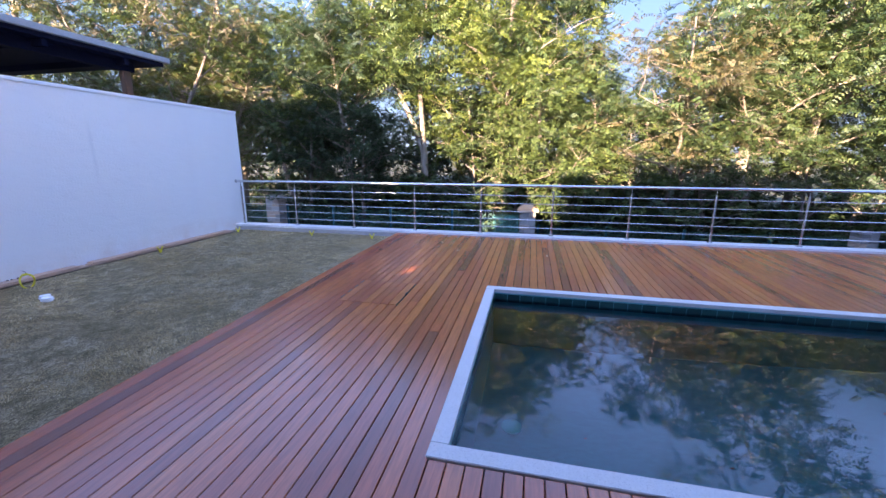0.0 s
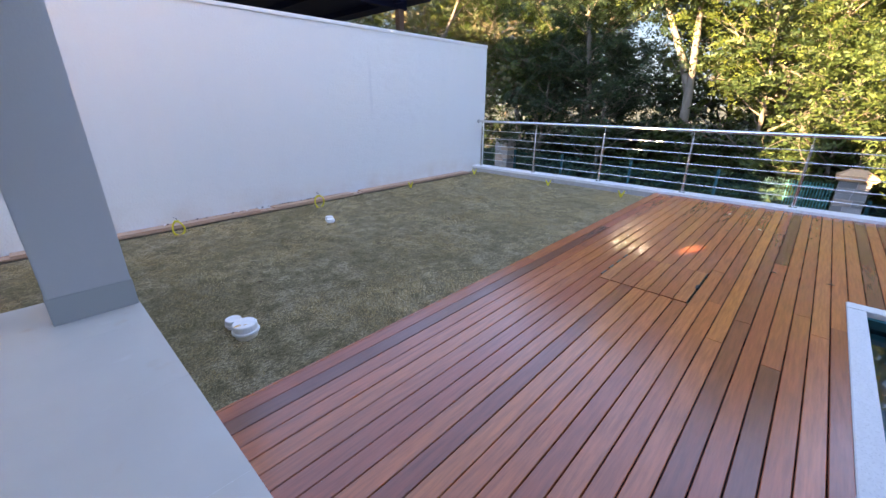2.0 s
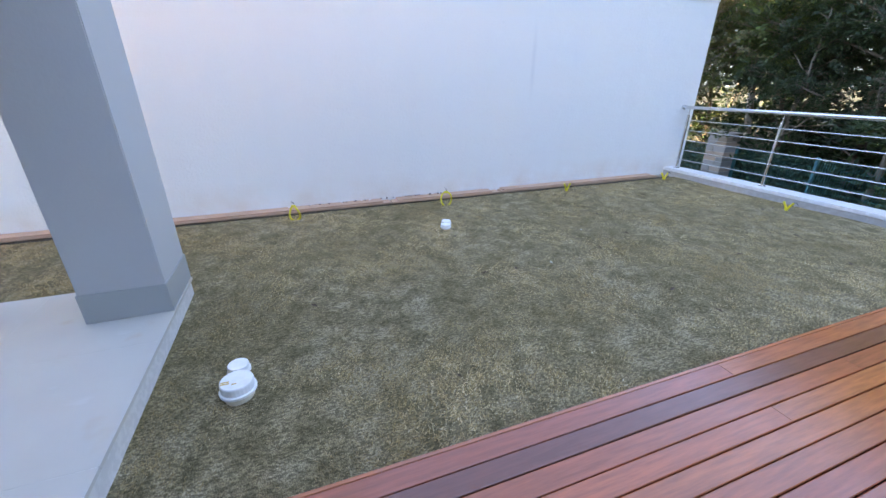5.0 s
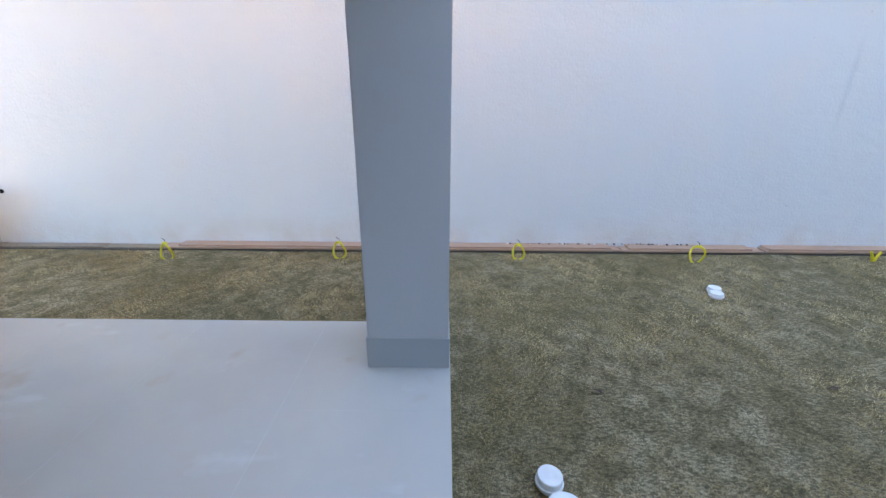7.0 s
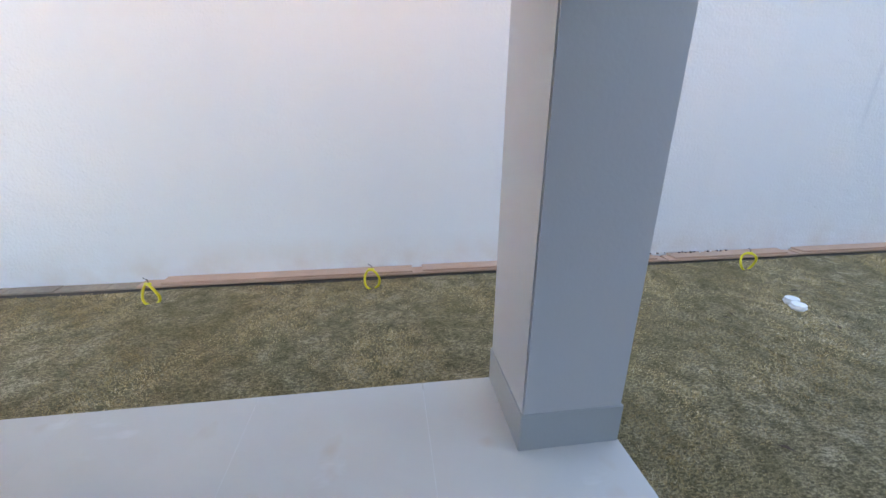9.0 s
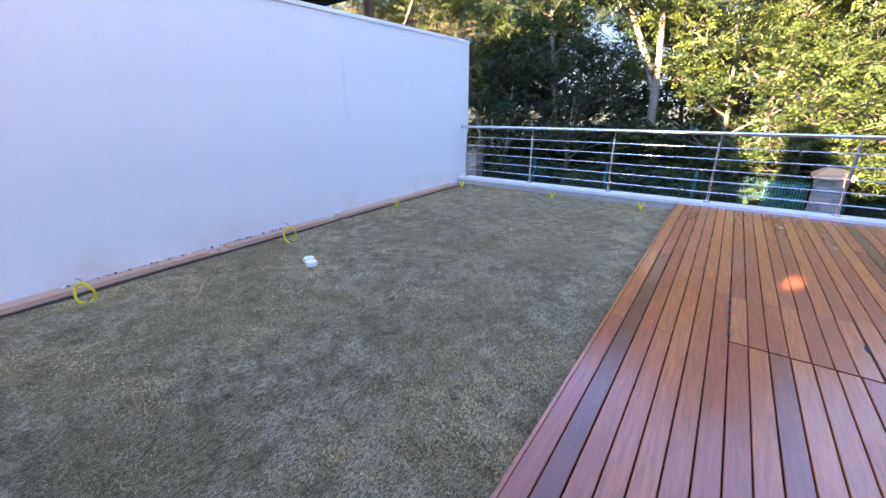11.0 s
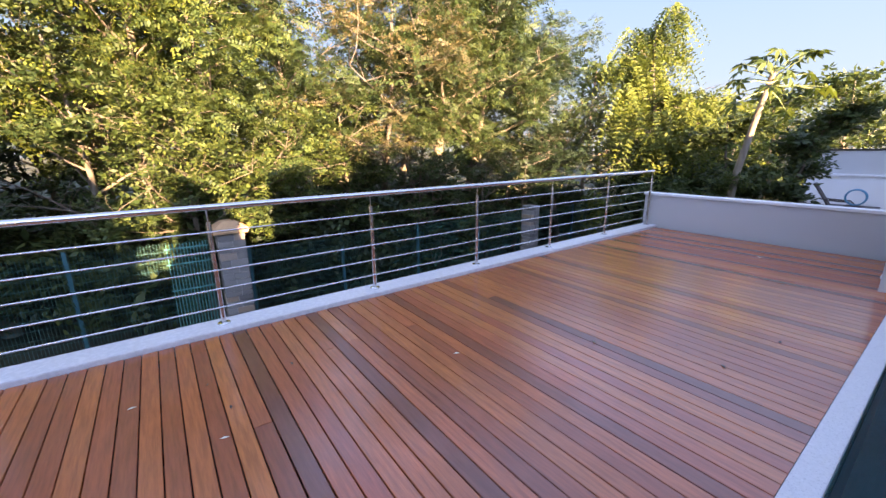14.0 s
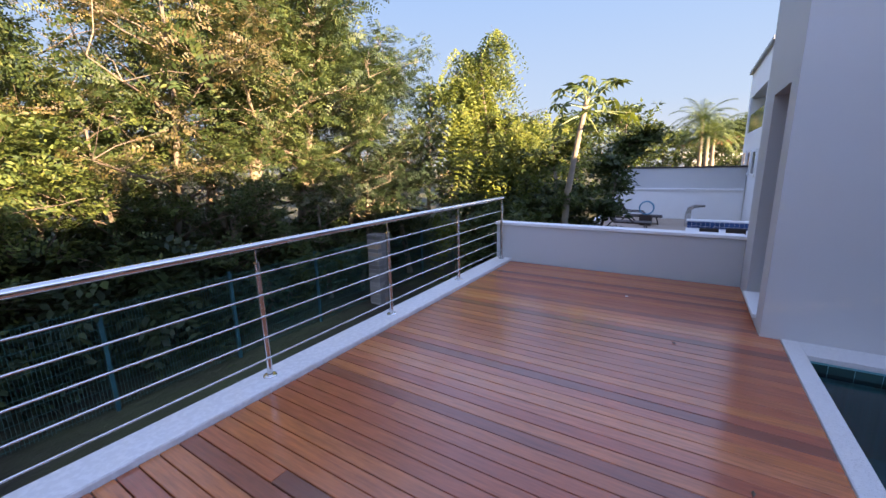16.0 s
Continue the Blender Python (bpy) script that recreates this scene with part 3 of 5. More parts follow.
while x + PITCH - GAP < DECK_X1 + 0.02:
    if x > WX0 - 0.05:
        lay(x, WY + 0.005, DECK_Y1 - 0.006)
    elif x + PITCH > POOL[0] + 0.03:
        lay(x, POOL[3] + 0.004, DECK_Y1 - 0.006)
        lay(x, SLAB_Y + 0.004, POOL[1] - 0.004)
    elif HATCH[0] - 0.01 < x < HATCH[2] - 0.05:
        lay(x, HATCH[3] + 0.005, DECK_Y1 - 0.006)
        lay(x, SLAB_Y + 0.004, HATCH[1] - 0.005)
    else:
        lay(x, SLAB_Y + 0.004, DECK_Y1 - 0.006)
    x += PITCH
part("edge_board", Shape().box(DECK_X0 - 0.022, SLAB_Y, -0.10, DECK_X0 - 0.003, DECK_Y1, -0.004).mesh("edge_board", M_DECK, bevel=0.002), deck)

hatch = thing("deck_hatch", "hardwood hatch cut flush into the deck, with a finger hole", "hatch")
for i in range(7):
    part("slat", PLANK, hatch, at=Matrix.LocRotScale((HATCH[0] + 0.003 + i * 0.0985, HATCH[1] + 0.003, 0.003), None, (1, HATCH[3] - HATCH[1] - 0.006, 1)))
part("edge_strip", Shape().box(HATCH[2] - 0.010, HATCH[1] + 0.003, -0.02, HATCH[2] - 0.004, HATCH[3] - 0.003, 0.002).mesh("edge_strip", M_RUST), hatch)
# dark raised pieces stand in for the shaded slots along the left edge
for k in range(4):
    yy = HATCH[1] + 0.08 + k * 0.18
    part("edge_slot", Shape().box(HATCH[0] - 0.012, yy, -0.004, HATCH[0] + 0.006, yy + 0.10, 0.006).mesh("edge_slot", M_RUST, bevel=0.002), hatch, "dark piece standing in for a shaded slot at the hatch edge")
# no cut: a flat black oval paints the shade of the finger hole
hole = Shape()
n0 = 20
hole.v = [(5.424 + 0.014 * math.cos(2 * math.pi * k / n0), -3.807 + 0.050 * math.sin(2 * math.pi * k / n0), z) for z in (-0.01, 0.0046) for k in range(n0)]
hole.f = [tuple(range(n0, 2 * n0))] + [(k, (k + 1) % n0, (k + 1) % n0 + n0, k + n0) for k in range(n0)]
part("finger_hole", hole.mesh("finger_hole", M_HOLE_SHADE), hatch, "flat black oval painted as the shade of a finger hole")

# ---- railing ----
rail = thing("railing", "stainless steel railing with five thin horizontal bars", "railing")
POST_X = [0.134 + 1.4177 * i for i in range(10)]
post_me = Shape().lathe([(0.0205, 0.0), (0.0205, 0.87), (0.0204, 0.874)], 20).mesh("post", M_STEEL, smooth=True)
flange_me = Shape().lathe([(0.050, 0.0), (0.050, 0.006), (0.046, 0.010), (0.026, 0.014)], 20).mesh("flange", M_STEEL)
pin_me = Shape().lathe([(0.007, 0.0), (0.007, 0.09)], 10).mesh("pin", M_STEEL)
for px in POST_X:
    p = part("post", post_me, rail, at=pose(px, 0, 0.037))
    part("flange", flange_me, p, at=pose(0, 0, 0.0))
    part("pin", pin_me, p, at=pose(0, 0, 0.872))
xa, xb = 0.03, POST_X[-1] + 0.04
part("handrail", Shape().tube([(xa, 0, 1.025), (xb, 0, 1.025)], 0.0255, 24).mesh("handrail", M_STEEL, smooth=True), rail)
for z in (0.83, 0.67, 0.51, 0.35, 0.19):
    part("bar", Shape().tube([(0.12, -0.024, z), (xb, -0.024, z)], 0.0065, 12).mesh("bar", M_STEEL, smooth=True), rail)
part("wall_plate", Shape().tube([(0.0, 0, 1.025), (0.035, 0, 1.025)], 0.035, 16).mesh("wall_plate", M_STEEL), rail)

# ---- lawn ----
def lawn_mesh():
    s = Shape()
    nx, ny = 42, 150
    for j in range(ny + 1):
        for i in range(nx + 1):
            x = DECK_X0 - 0.024 - (DECK_X0 - 0.262) * (1 - i / nx)
            y = -15.9 + (15.9 - 0.137) * j / ny
            z = LAWN_Z + 0.012 * noise.noise(Vector((x * 1.3, y * 1.3, 0))) + 0.006 * noise.noise(Vector((x * 6, y * 6, 3)))
            s.v.append((x, y, z))
    w = nx + 1
    for j in range(ny):
        for i in range(nx):
            a = j * w + i
            s.f.append((a, a + 1, a + w + 1, a + w))
    return s.mesh("lawn", M_LAWN, smooth=True)


lawn = solid("lawn", lawn_mesh(), "patchy dry lawn of freshly laid turf", "lawn")


def grass_blades(n, seed):
    """Combed, tufted turf: blades lean with a slow field and stand thicker in clumps."""
    r = np.random.default_rng(seed)
    m = int(n * 1.9)
    x = 0.255 + r.random(m) * (DECK_X0 - 0.295)
    y = -12.5 + r.random(m) * 12.35
    keep = ~((x > 1.95) & (y < SLAB_Y + 0.02))
    x, y = x[keep], y[keep]
    clump = (np.sin(x * 31 + 2.3 * np.sin(y * 17)) + np.sin(y * 37 + 1.9 * np.sin(x * 23 + 1.0)) + np.sin((x + y) * 13 + 2 * np.sin((x - y) * 9)) + 0.8 * np.sin(x * 71 - y * 59)) / 3.8
    keep = r.random(len(x)) < 0.55 + 0.55 * clump
    x, y, clump = x[keep][:n], y[keep][:n], clump[keep][:n]
    n = len(x)
    a = 0.6 + 1.3 * np.sin(x * 2.1 + 1.2 * np.sin(y * 1.7)) + 1.1 * np.sin(y * 2.9 + x) + r.normal(0, 1.5, n)
    h = 0.003 + (0.008 + 0.006 * (clump > 0.1)) * r.random(n) ** 1.3
    ln = 0.008 + 0.018 * r.random(n) ** 1.4
    w = 0.0012 + 0.0014 * r.random(n)
    d = np.stack([np.cos(a), np.sin(a), np.zeros(n)], 1)
    side = np.stack([-np.sin(a), np.cos(a), np.zeros(n)], 1)
    base = np.stack([x, y, np.full(n, LAWN_Z - 0.004)], 1)
    tip = base + d * ln[:, None] + np.array([0, 0, 1.0]) * h[:, None]
    return np.stack([base - side * w[:, None], base + side * w[:, None], tip + side * w[:, None] * 0.3, tip - side * w[:, None] * 0.3], 1)


solid("grass_blades", quad_mesh("grass_blades", grass_blades(380000, 3), M_BLADE), "short dry blades of turf grass", "grass", kind="stuff")

# ---- small things on lawn and along the wall ----
def pipe_cap(x, y, r, h, dirty, label, tilt=0.0):
    t = thing("drain_pipe", label, "drain pipe", "capped drain pipes in the lawn", at=(x, y, LAWN_Z - 0.02), turn=tilt)
    part("stub", Shape().lathe([(r * 0.86, 0.0), (r * 0.86, h)], 28).mesh("stub", M_PVC_DIRTY if dirty else M_PVC), t, "soiled pipe stub")
    part("cap", Shape().lathe([(r * 0.97, h * 0.56), (r * 1.07, h * 0.58), (r * 1.08, h * 0.70), (r * 1.06, h * 0.73), (r * 0.98, h * 0.75), (r * 0.965, h * 1.08), (r * 0.94, h * 1.15), (r * 0.90, h * 1.18), (r * 0.30, h * 1.18)], 28).mesh("cap", M_PVC), t, "white push-on cap")
    if dirty:
        for k, (a, b) in enumerate(((0.05, -0.62), (0.22, -0.60), (0.35, 0.05))):
            s = Shape().box(a * r - 0.004, b * r - 0.022, h * 1.181, a * r + 0.005, b * r + (0.020 if k < 2 else 0.0), h * 1.184)
            part("tape_mark", s.mesh("tape_mark", plain("amber_stain", (0.62, 0.36, 0.06), 0.6) if k == 0 else bpy.data.materials["amber_stain"]), t, "amber glue stain")
    return t


pipe_cap(3.292, -6.634, 0.083, 0.105, True, "large white capped drain pipe stub with amber stains")
pipe_cap(3.112, -6.650, 0.056, 0.075, False, "small white capped drain pipe stub in the lawn")
pipe_cap(1.291, -4.746, 0.056, 0.055, False, "small white capped drain pipe stub near the wall")
pipe_cap(1.196, -4.706, 0.054, 0.060, False, "small white capped drain pipe stub near the wall")


def conduit_loop(x, y, turn, r, kind):
    """Yellow conduit ends that stick out of the turf: a full ring or a split pair."""
    t = thing("conduit_loop", "yellow corrugated conduit loop sticking out of the turf" if kind == "ring" else "pair of cut yellow conduit ends in the turf", "conduit", "yellow conduits for garden lights", at=(x, y, LAWN_Z), turn=turn)
    if kind == "ring":
        pts = [(r * 0.72 * math.sin(a), 0.02 * math.sin(2 * a), r * 0.86 - r * math.cos(a)) for a in np.linspace(0.25, 2 * math.pi - 0.25, 22)]
        part("conduit", Shape().tube(pts, 0.011, 8).mesh("conduit", M_YELLOW, smooth=True), t)
        part("wire", Shape().tube([(0.01, 0, r * 1.8), (0.0, 0.01, r * 2.2), (-0.03, 0.0, r * 2.45)], 0.003, 6).mesh("wire", M_RUST), t, "thin dark wire tail")
        part("tie", Shape().tube([(0.02, 0.0, r * 1.86), (-0.03, 0.012, r * 1.80)], 0.015, 8).mesh("tie", M_YELLOW), t)
    else:
        for sgn in (-1, 1):
            pts = [(0, 0, -0.01), (sgn * 0.018, 0, 0.05), (sgn * 0.05, 0.01 * sgn, 0.11)]
            part("conduit", Shape().tube(pts, 0.013, 8).mesh("conduit", M_YELLOW, smooth=True), t)
        part("wire", Shape().tube([(0.05, 0.01, 0.11), (0.075, 0.02, 0.12), (0.10, 0.02, 0.09)], 0.003, 6).mesh("wire", M_RUST), t)
    return t


for lx, ly, tn, rr, kd in ((0.40, -12.1, 70, 0.09, "pair"), (0.50, -10.047, 80, 0.095, "ring"), (0.422, -8.234, 80, 0.095, "ring"), (0.415, -6.309, 60, 0.088, "ring"),
                           (0.469, -4.427, 75, 0.095, "ring"), (0.401, -2.476, 75, 0.09, "pair"), (0.332, -0.474, 60, 0.08, "pair"),
                           (2.18, -0.463, 0, 0.09, "pair"), (3.58, -0.463, 10, 0.09, "pair")):
    conduit_loop(lx, ly, tn, rr, kd)

# paver strip at the foot of the wall, with boards laid on it
strip = thing("paver_strip", "strip of soiled brown pavers along the foot of the wall", "paving", kind="structure")
paver = Shape().box(0, 0, 0, 0.14, 1.0, 0.075).mesh("paver", M_PAVER, bevel=0.004)
y = -15.5
r2 = random.Random(8)
while y < -0.35:
    ln = r2.uniform(0.38, 0.44)
    part("paver", paver, strip, at=Matrix.LocRotScale((0.003 + r2.uniform(0, 0.006), y, LAWN_Z - 0.075 + r2.uniform(-0.004, 0.004)), None, (1, ln - 0.008, 1)))
    y += ln
# soil whose dark colour also carries the shade of the gap beside the boards
block("shaded_soil_strip", (0.15, -15.6, LAWN_Z - 0.058, 0.268, -0.14, LAWN_Z - 0.012), plain("shade_dark_soil", (0.055, 0.038, 0.026), 0.95), "bare soil between boards and turf, darkened for the gap's shade", "soil")
board = Shape().box(0, 0, 0, 0.15, 1.0, 0.020).mesh("board", M_BOARD, bevel=0.003)
for yb, ln, z, xo, grp in ((-10.35, 2.55, -0.093, 0.03, 0), (-7.85, 2.75, -0.093, 0.02, 1), (-10.15, 2.3, -0.071, 0.012, 0), (-7.75, 2.55, -0.071, 0.010, 1),
                           (-5.08, 1.6, -0.093, 0.03, 2), (-5.0, 1.4, -0.071, 0.014, 2), (-3.44, 3.0, -0.093, 0.02, 3), (-3.40, 2.9, -0.071, 0.008, 3)):
    b = new("wooden_board", board)
    b.matrix_basis = Matrix.LocRotScale((xo, yb, z), Euler((0, radians(0.0), radians(r2.uniform(-0.2, 0.2)))), (1, ln, 1))
    tagged(b, "reddish wooden board lying along the foot of the wall", "board", "boards along the wall")
for k in range(46):
    yy = -6.6 + r2.random() * 2.4
    rad = r2.uniform(0.006, 0.016)
    s = Shape().lathe([(rad * 0.7, 0), (rad, rad * 0.5), (rad * 0.5, rad)], 7)
    d = new("plaster_crumb", s.mesh("plaster_crumb", M_RUST if k % 3 else M_WHITE))
    d.matrix_basis = pose(0.03 + 0.02 * r2.random(), yy, -0.05)
    tagged(d, "small crumb of fallen mortar on the boards", "debris", "mortar crumbs")

# low grey wall by the boundary with two loose pipes on it
block("wall_low_garden", (0.0, -14.0, -0.2, 0.33, -12.36, 0.52), M_GREY, "low grey wall against the boundary wall", "wall")
for px, pye in ((0.27, -12.14), (0.15, -11.96)):
    p = thing("loose_pipe", "beige plastic pipe lying on the low wall", "pipe", "loose pipes", at=(px, pye, 0.545))
    part("tube", Shape().tube([(0, -1.7, 0), (0, -0.8, 0.004), (0, 0, 0)], 0.025, 14, caps=False).mesh("tube", M_BROWN_PIPE, smooth=True), p)
    # solid black plug in place of the shaded inside of the pipe
    part("bore", Shape().tube([(0, -0.06, 0), (0, -0.004, 0)], 0.021, 14).mesh("bore", M_HOLE_SHADE), p, "black plug painted as the shade inside the open end")

# fallen leaves and stray bits
def fallen_leaf(x, y, z, size, material, label, turn):
    a = [Vector((0, -size, 0.001)), Vector((size * 0.35, 0, size * 0.22)), Vector((0, size, 0.002)), Vector((-size * 0.35, 0, size * 0.18))]
    s = Shape()
    s.v = [tuple(q) for q in a] + [tuple(q + Vector((0, 0, 0.0015))) for q in a] + [(0, 0, 0.0), (0, 0, 0.0015)]
    s.f = [(4, 5, 9), (5, 6, 9), (6, 7, 9), (7, 4, 9), (1, 0, 8), (2, 1, 8), (3, 2, 8), (0, 3, 8), (0, 1, 5, 4), (1, 2, 6, 5), (2, 3, 7, 6), (3, 0, 4, 7)]
    t = tagged(new("fallen_leaf", s.mesh("fallen_leaf", material)), label, "leaf", "fallen leaves")
    t.matrix_basis = pose(x, y, z, 0, 0, turn)


M_DRYLEAF = plain("dry_brown_leaf", (0.10, 0.055, 0.03), 0.7)
M_PALELEAF = plain("pale_petal", (0.70, 0.66, 0.52), 0.6)
rl = random.Random(21)
for k in range(16):
    fallen_leaf(rl.uniform(4.3, 12.6), rl.uniform(-3.1, -0.4), 0.002, rl.uniform(0.012, 0.03), M_DRYLEAF, "small dry brown leaf on the deck", rl.uniform(0, 360))
for k in range(26):
    fallen_leaf(rl.uniform(0.8, 3.95), rl.uniform(-6.5, -0.5), LAWN_Z + 0.016, rl.uniform(0.02, 0.045), M_DRYLEAF, "dry brown leaf on the turf", rl.uniform(0, 360))
for lx, ly, lz in ((11.90, -2.02, 0.002), (5.2, -0.9, 0.002), (7.1, -1.55, 0.002), (5.6, -1.5, 0.002), (2.5, -4.2, LAWN_Z + 0.018), (1.9, -3.4, LAWN_Z + 0.018)):
    fallen_leaf(lx, ly, lz, 0.022, M_PALELEAF, "pale petal lying on the ground", rl.uniform(0, 360))
for k in range(9):
    fallen_leaf(rl.uniform(6.8, 10.5), rl.uniform(-5.9, -4.0), -0.109, rl.uniform(0.012, 0.022), M_DRYLEAF, "dry leaf floating on the pool", rl.uniform(0, 360))
fallen_leaf(3.56, -7.95, SLAB_Z + 0.001, 0.020, M_DRYLEAF, "dry brown leaf on the porch floor", 35)
fallen_leaf(4.05, -8.3, SLAB_Z + 0.001, 0.012, M_DRYLEAF, "dry brown leaf on the porch floor", 80)

# waterline tiles of the pool
tile_me = Shape().box(0, 0, 0, 1, 1, 1).mesh("waterline_tile", M_TILE)
tx = POOL_IN[0] + 0.01
while tx < POOL_IN[2] - 0.1:
    part("waterline_tile", tile_me, pool, at=Matrix.LocRotScale((tx, POOL_IN[3] - 0.004, -0.20), None, (0.145, 0.006, 0.155)))
    tx += 0.15
ty = POOL_IN[1] + 0.01
while ty < POOL_IN[3] - 0.1:
    part("waterline_tile", tile_me, pool, at=Matrix.LocRotScale((POOL_IN[2] - 0.004, ty, -0.20), None, (0.006, 0.145, 0.155)))
    part("waterline_tile", tile_me, pool, at=Matrix.LocRotScale((POOL_IN[0] - 0.002, ty, -0.20), None, (0.006, 0.145, 0.155)))
    ty += 0.15

# ---- beyond the terrace: stone pillars and the wire fence ----
FENCE_Y = 6.6


def stone_pillar(x, y, top, w, cap, label):
    t = thing("stone_pillar", label, "stone pillar", "fence pillars", at=(x, y, -3.1))
    h = top + 3.1 - (0.26 if cap else 0.0)
    core = part("core", Shape().box(-w / 2 + 0.02, -w / 2 + 0.02, 0, w / 2 - 0.02, w / 2 - 0.02, h - 0.01).mesh("core", M_CEMENT), t)
    rr = random.Random(int(x * 10))
    z = 0.0
    while z < h - 0.02:
        ch = min(rr.uniform(0.12, 0.17), h - z)
        cut = rr.uniform(0.35, 0.65) * w
        for a, b in ((-w / 2, -w / 2 + cut), (-w / 2 + cut, w / 2)):
            d = rr.uniform(0.0, 0.012)
            part("stone", Shape().box(a + 0.005, -w / 2 - d, z + 0.004, b - 0.005, w / 2 + d, z + ch - 0.004).mesh("stone", M_STONE, bevel=0.008), t)
        z += ch
    if cap:
        part("cap_slab", Shape().box(-w / 2 - 0.09, -w / 2 - 0.09, h, w / 2 + 0.09, w / 2 + 0.09, h + 0.13).mesh("cap_slab", M_CAP, bevel=0.03), t, "ochre stone cap")
        s = Shape()
        q = w / 2 + 0.03
        s.v = [(-q, -q, h + 0.13), (q, -q, h + 0.13), (q, q, h + 0.13), (-q, q, h + 0.13), (-q * 0.45, -q * 0.45, h + 0.26), (q * 0.45, -q * 0.45, h + 0.26), (q * 0.45, q * 0.45, h + 0.26), (-q * 0.45, q * 0.45, h + 0.26)]
        s.f = [(3, 2, 1, 0), (4, 5, 6, 7), (0, 1, 5, 4), (1, 2, 6, 5), (2, 3, 7, 6), (3, 0, 4, 7)]
        part("cap_top", s.mesh("cap_top", M_CAP), t)
    return t


stone_pillar(6.71, 6.40, -0.06, 0.56, True, "grey stone pillar with an ochre stepped cap beside the fence")
stone_pillar(16.75, 6.20, -0.60, 0.46, False, "grey stone pillar without a cap beside the fence")
stone_pillar(-3.57, 6.40, 0.0, 0.62, False, "dark grey stone pillar behind the railing")


def fence_panel(x0, x1, top, bottom):
    f = thing("wire_fence", "green coated welded wire fence panel", "fence", "wire fence panels", at=(x0, FENCE_Y, 0))
    w = x1 - x0
    s = Shape()
    n = int(w / 0.055)
    for k in range(n + 1):
        xx = w * k / n
        s.box(xx - 0.0030, -0.0030, bottom, xx + 0.0030, 0.0030, top)
    z = bottom + 0.05
    while z < top:
        s.box(0, -0.010, z, w, -0.004, z + 0.007)
        z += 0.20
    part("wire_mesh", s.mesh("wire_mesh", M_FENCE), f)
    part("post", Shape().box(-0.035, -0.04, bottom - 0.2, 0.035, 0.03, top + 0.06).mesh("post", plain("fence_post_green", (0.010, 0.085, 0.095), 0.4) if "fence_post_green" not in bpy.data.materials else bpy.data.materials["fence_post_green"], bevel=0.006), f)


gate = thing("fence_gate", "mint green steel gate panel beside the stone pillar", "gate", at=(5.45, FENCE_Y - 0.08, -2.9))
for k in range(15):
    part("gate_bar", bpy.data.meshes.get("gate_bar") or Shape().box(0, -0.008, 0, 0.018, 0.008, 2.42).mesh("gate_bar", M_MINT), gate, at=pose(0.03 + k * 0.062, 0, 0))
for z in (0.15, 0.75, 1.35, 1.95, 2.30):
    part("gate_rail", Shape().box(0, -0.022, z, 0.93, -0.008, z + 0.03).mesh("gate_rail", M_MINT), gate)
xs = [7.1, 9.45, 11.95, 14.5, 16.65]
for a, b in zip(xs, xs[1:]):
    fence_panel(a, b, -0.86, -2.95)
for a in (17.4, 19.9, 22.4, 24.9):
    fence_panel(a, a + 2.5, -0.95, -2.95)
for a in (6.38 - 2.5, 6.38 - 5.0, 6.38 - 7.5, 6.38 - 9.6):
    fence_panel(a, a + 2.5, -0.45, -2.9)
for a in (-6.4, -8.9):
    fence_panel(a, a + 2.5, -0.4, -2.9)

# ---- neighbour on the wall side: open timber shelter ----
sh = thing("garden_shelter", "dark timber shelter with a thin grey roof edge behind the wall", "shelter", at=(-0.66, -0.84, -3.0))
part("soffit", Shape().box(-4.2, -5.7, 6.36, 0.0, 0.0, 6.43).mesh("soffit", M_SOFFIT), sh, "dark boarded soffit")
part("roof_edge", Shape().box(-4.3, -5.7, 6.43, 0.08, 0.10, 6.53).mesh("roof_edge", M_FASCIA, bevel=0.01), sh, "thin grey roof edge")
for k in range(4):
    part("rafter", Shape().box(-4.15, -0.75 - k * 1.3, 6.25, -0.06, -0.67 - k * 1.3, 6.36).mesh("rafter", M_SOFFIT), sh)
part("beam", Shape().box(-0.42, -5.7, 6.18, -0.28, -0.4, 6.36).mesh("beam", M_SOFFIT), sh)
for px, py in ((-0.35, -0.55), (-0.35, -5.4), (-4.0, -0.55), (-4.0, -5.4)):
    part("post", Shape().box(px - 0.065, py - 0.065, 0.0, px + 0.065, py + 0.065, 6.2).mesh("post", M_TIMBER, bevel=0.006), sh)

# ---- neighbour beyond the end wall: terrace, loungers, pool, house ----
NZ = -1.12
hy_wall = -4.58
block("neighbour_terrace", (20.5, -9.0, -3.2, 29.2, 0.75, NZ), concrete("tan_terrace_tile", (0.36, 0.26, 0.19), (0.46, 0.35, 0.27), 0.6), "tan paved terrace next door", "terrace")
block("neighbour_kerb", (20.5, 0.75, -3.2, 29.2, 0.95, NZ + 0.28), M_WHITE, "white kerb of the terrace next door", "kerb")
block("wall_neighbour_lower", (28.5, hy_wall, NZ, 28.9, 0.95, 0.22), M_WHITE, "white lower half of the wall next door", "wall")
block("wall_neighbour_ledge", (28.42, hy_wall, 0.22, 28.9, 0.95, 0.31), M_WHITE, "white ledge along the wall next door", "ledge")
block("wall_neighbour_upper", (28.6, hy_wall, 0.31, 28.9, 0.80, 1.24), M_GREY, "grey upper half of the wall next door", "wall")
block("wall_neighbour_cap", (28.55, hy_wall, 1.24, 28.95, 0.85, 1.31), M_RUST, "dark cap on the wall next door", "coping")
block("neighbour_pool_rim", (22.6, -5.6, NZ, 25.1, -2.55, NZ + 0.10), M_WHITE, "white raised rim of the pool next door", "pool rim")
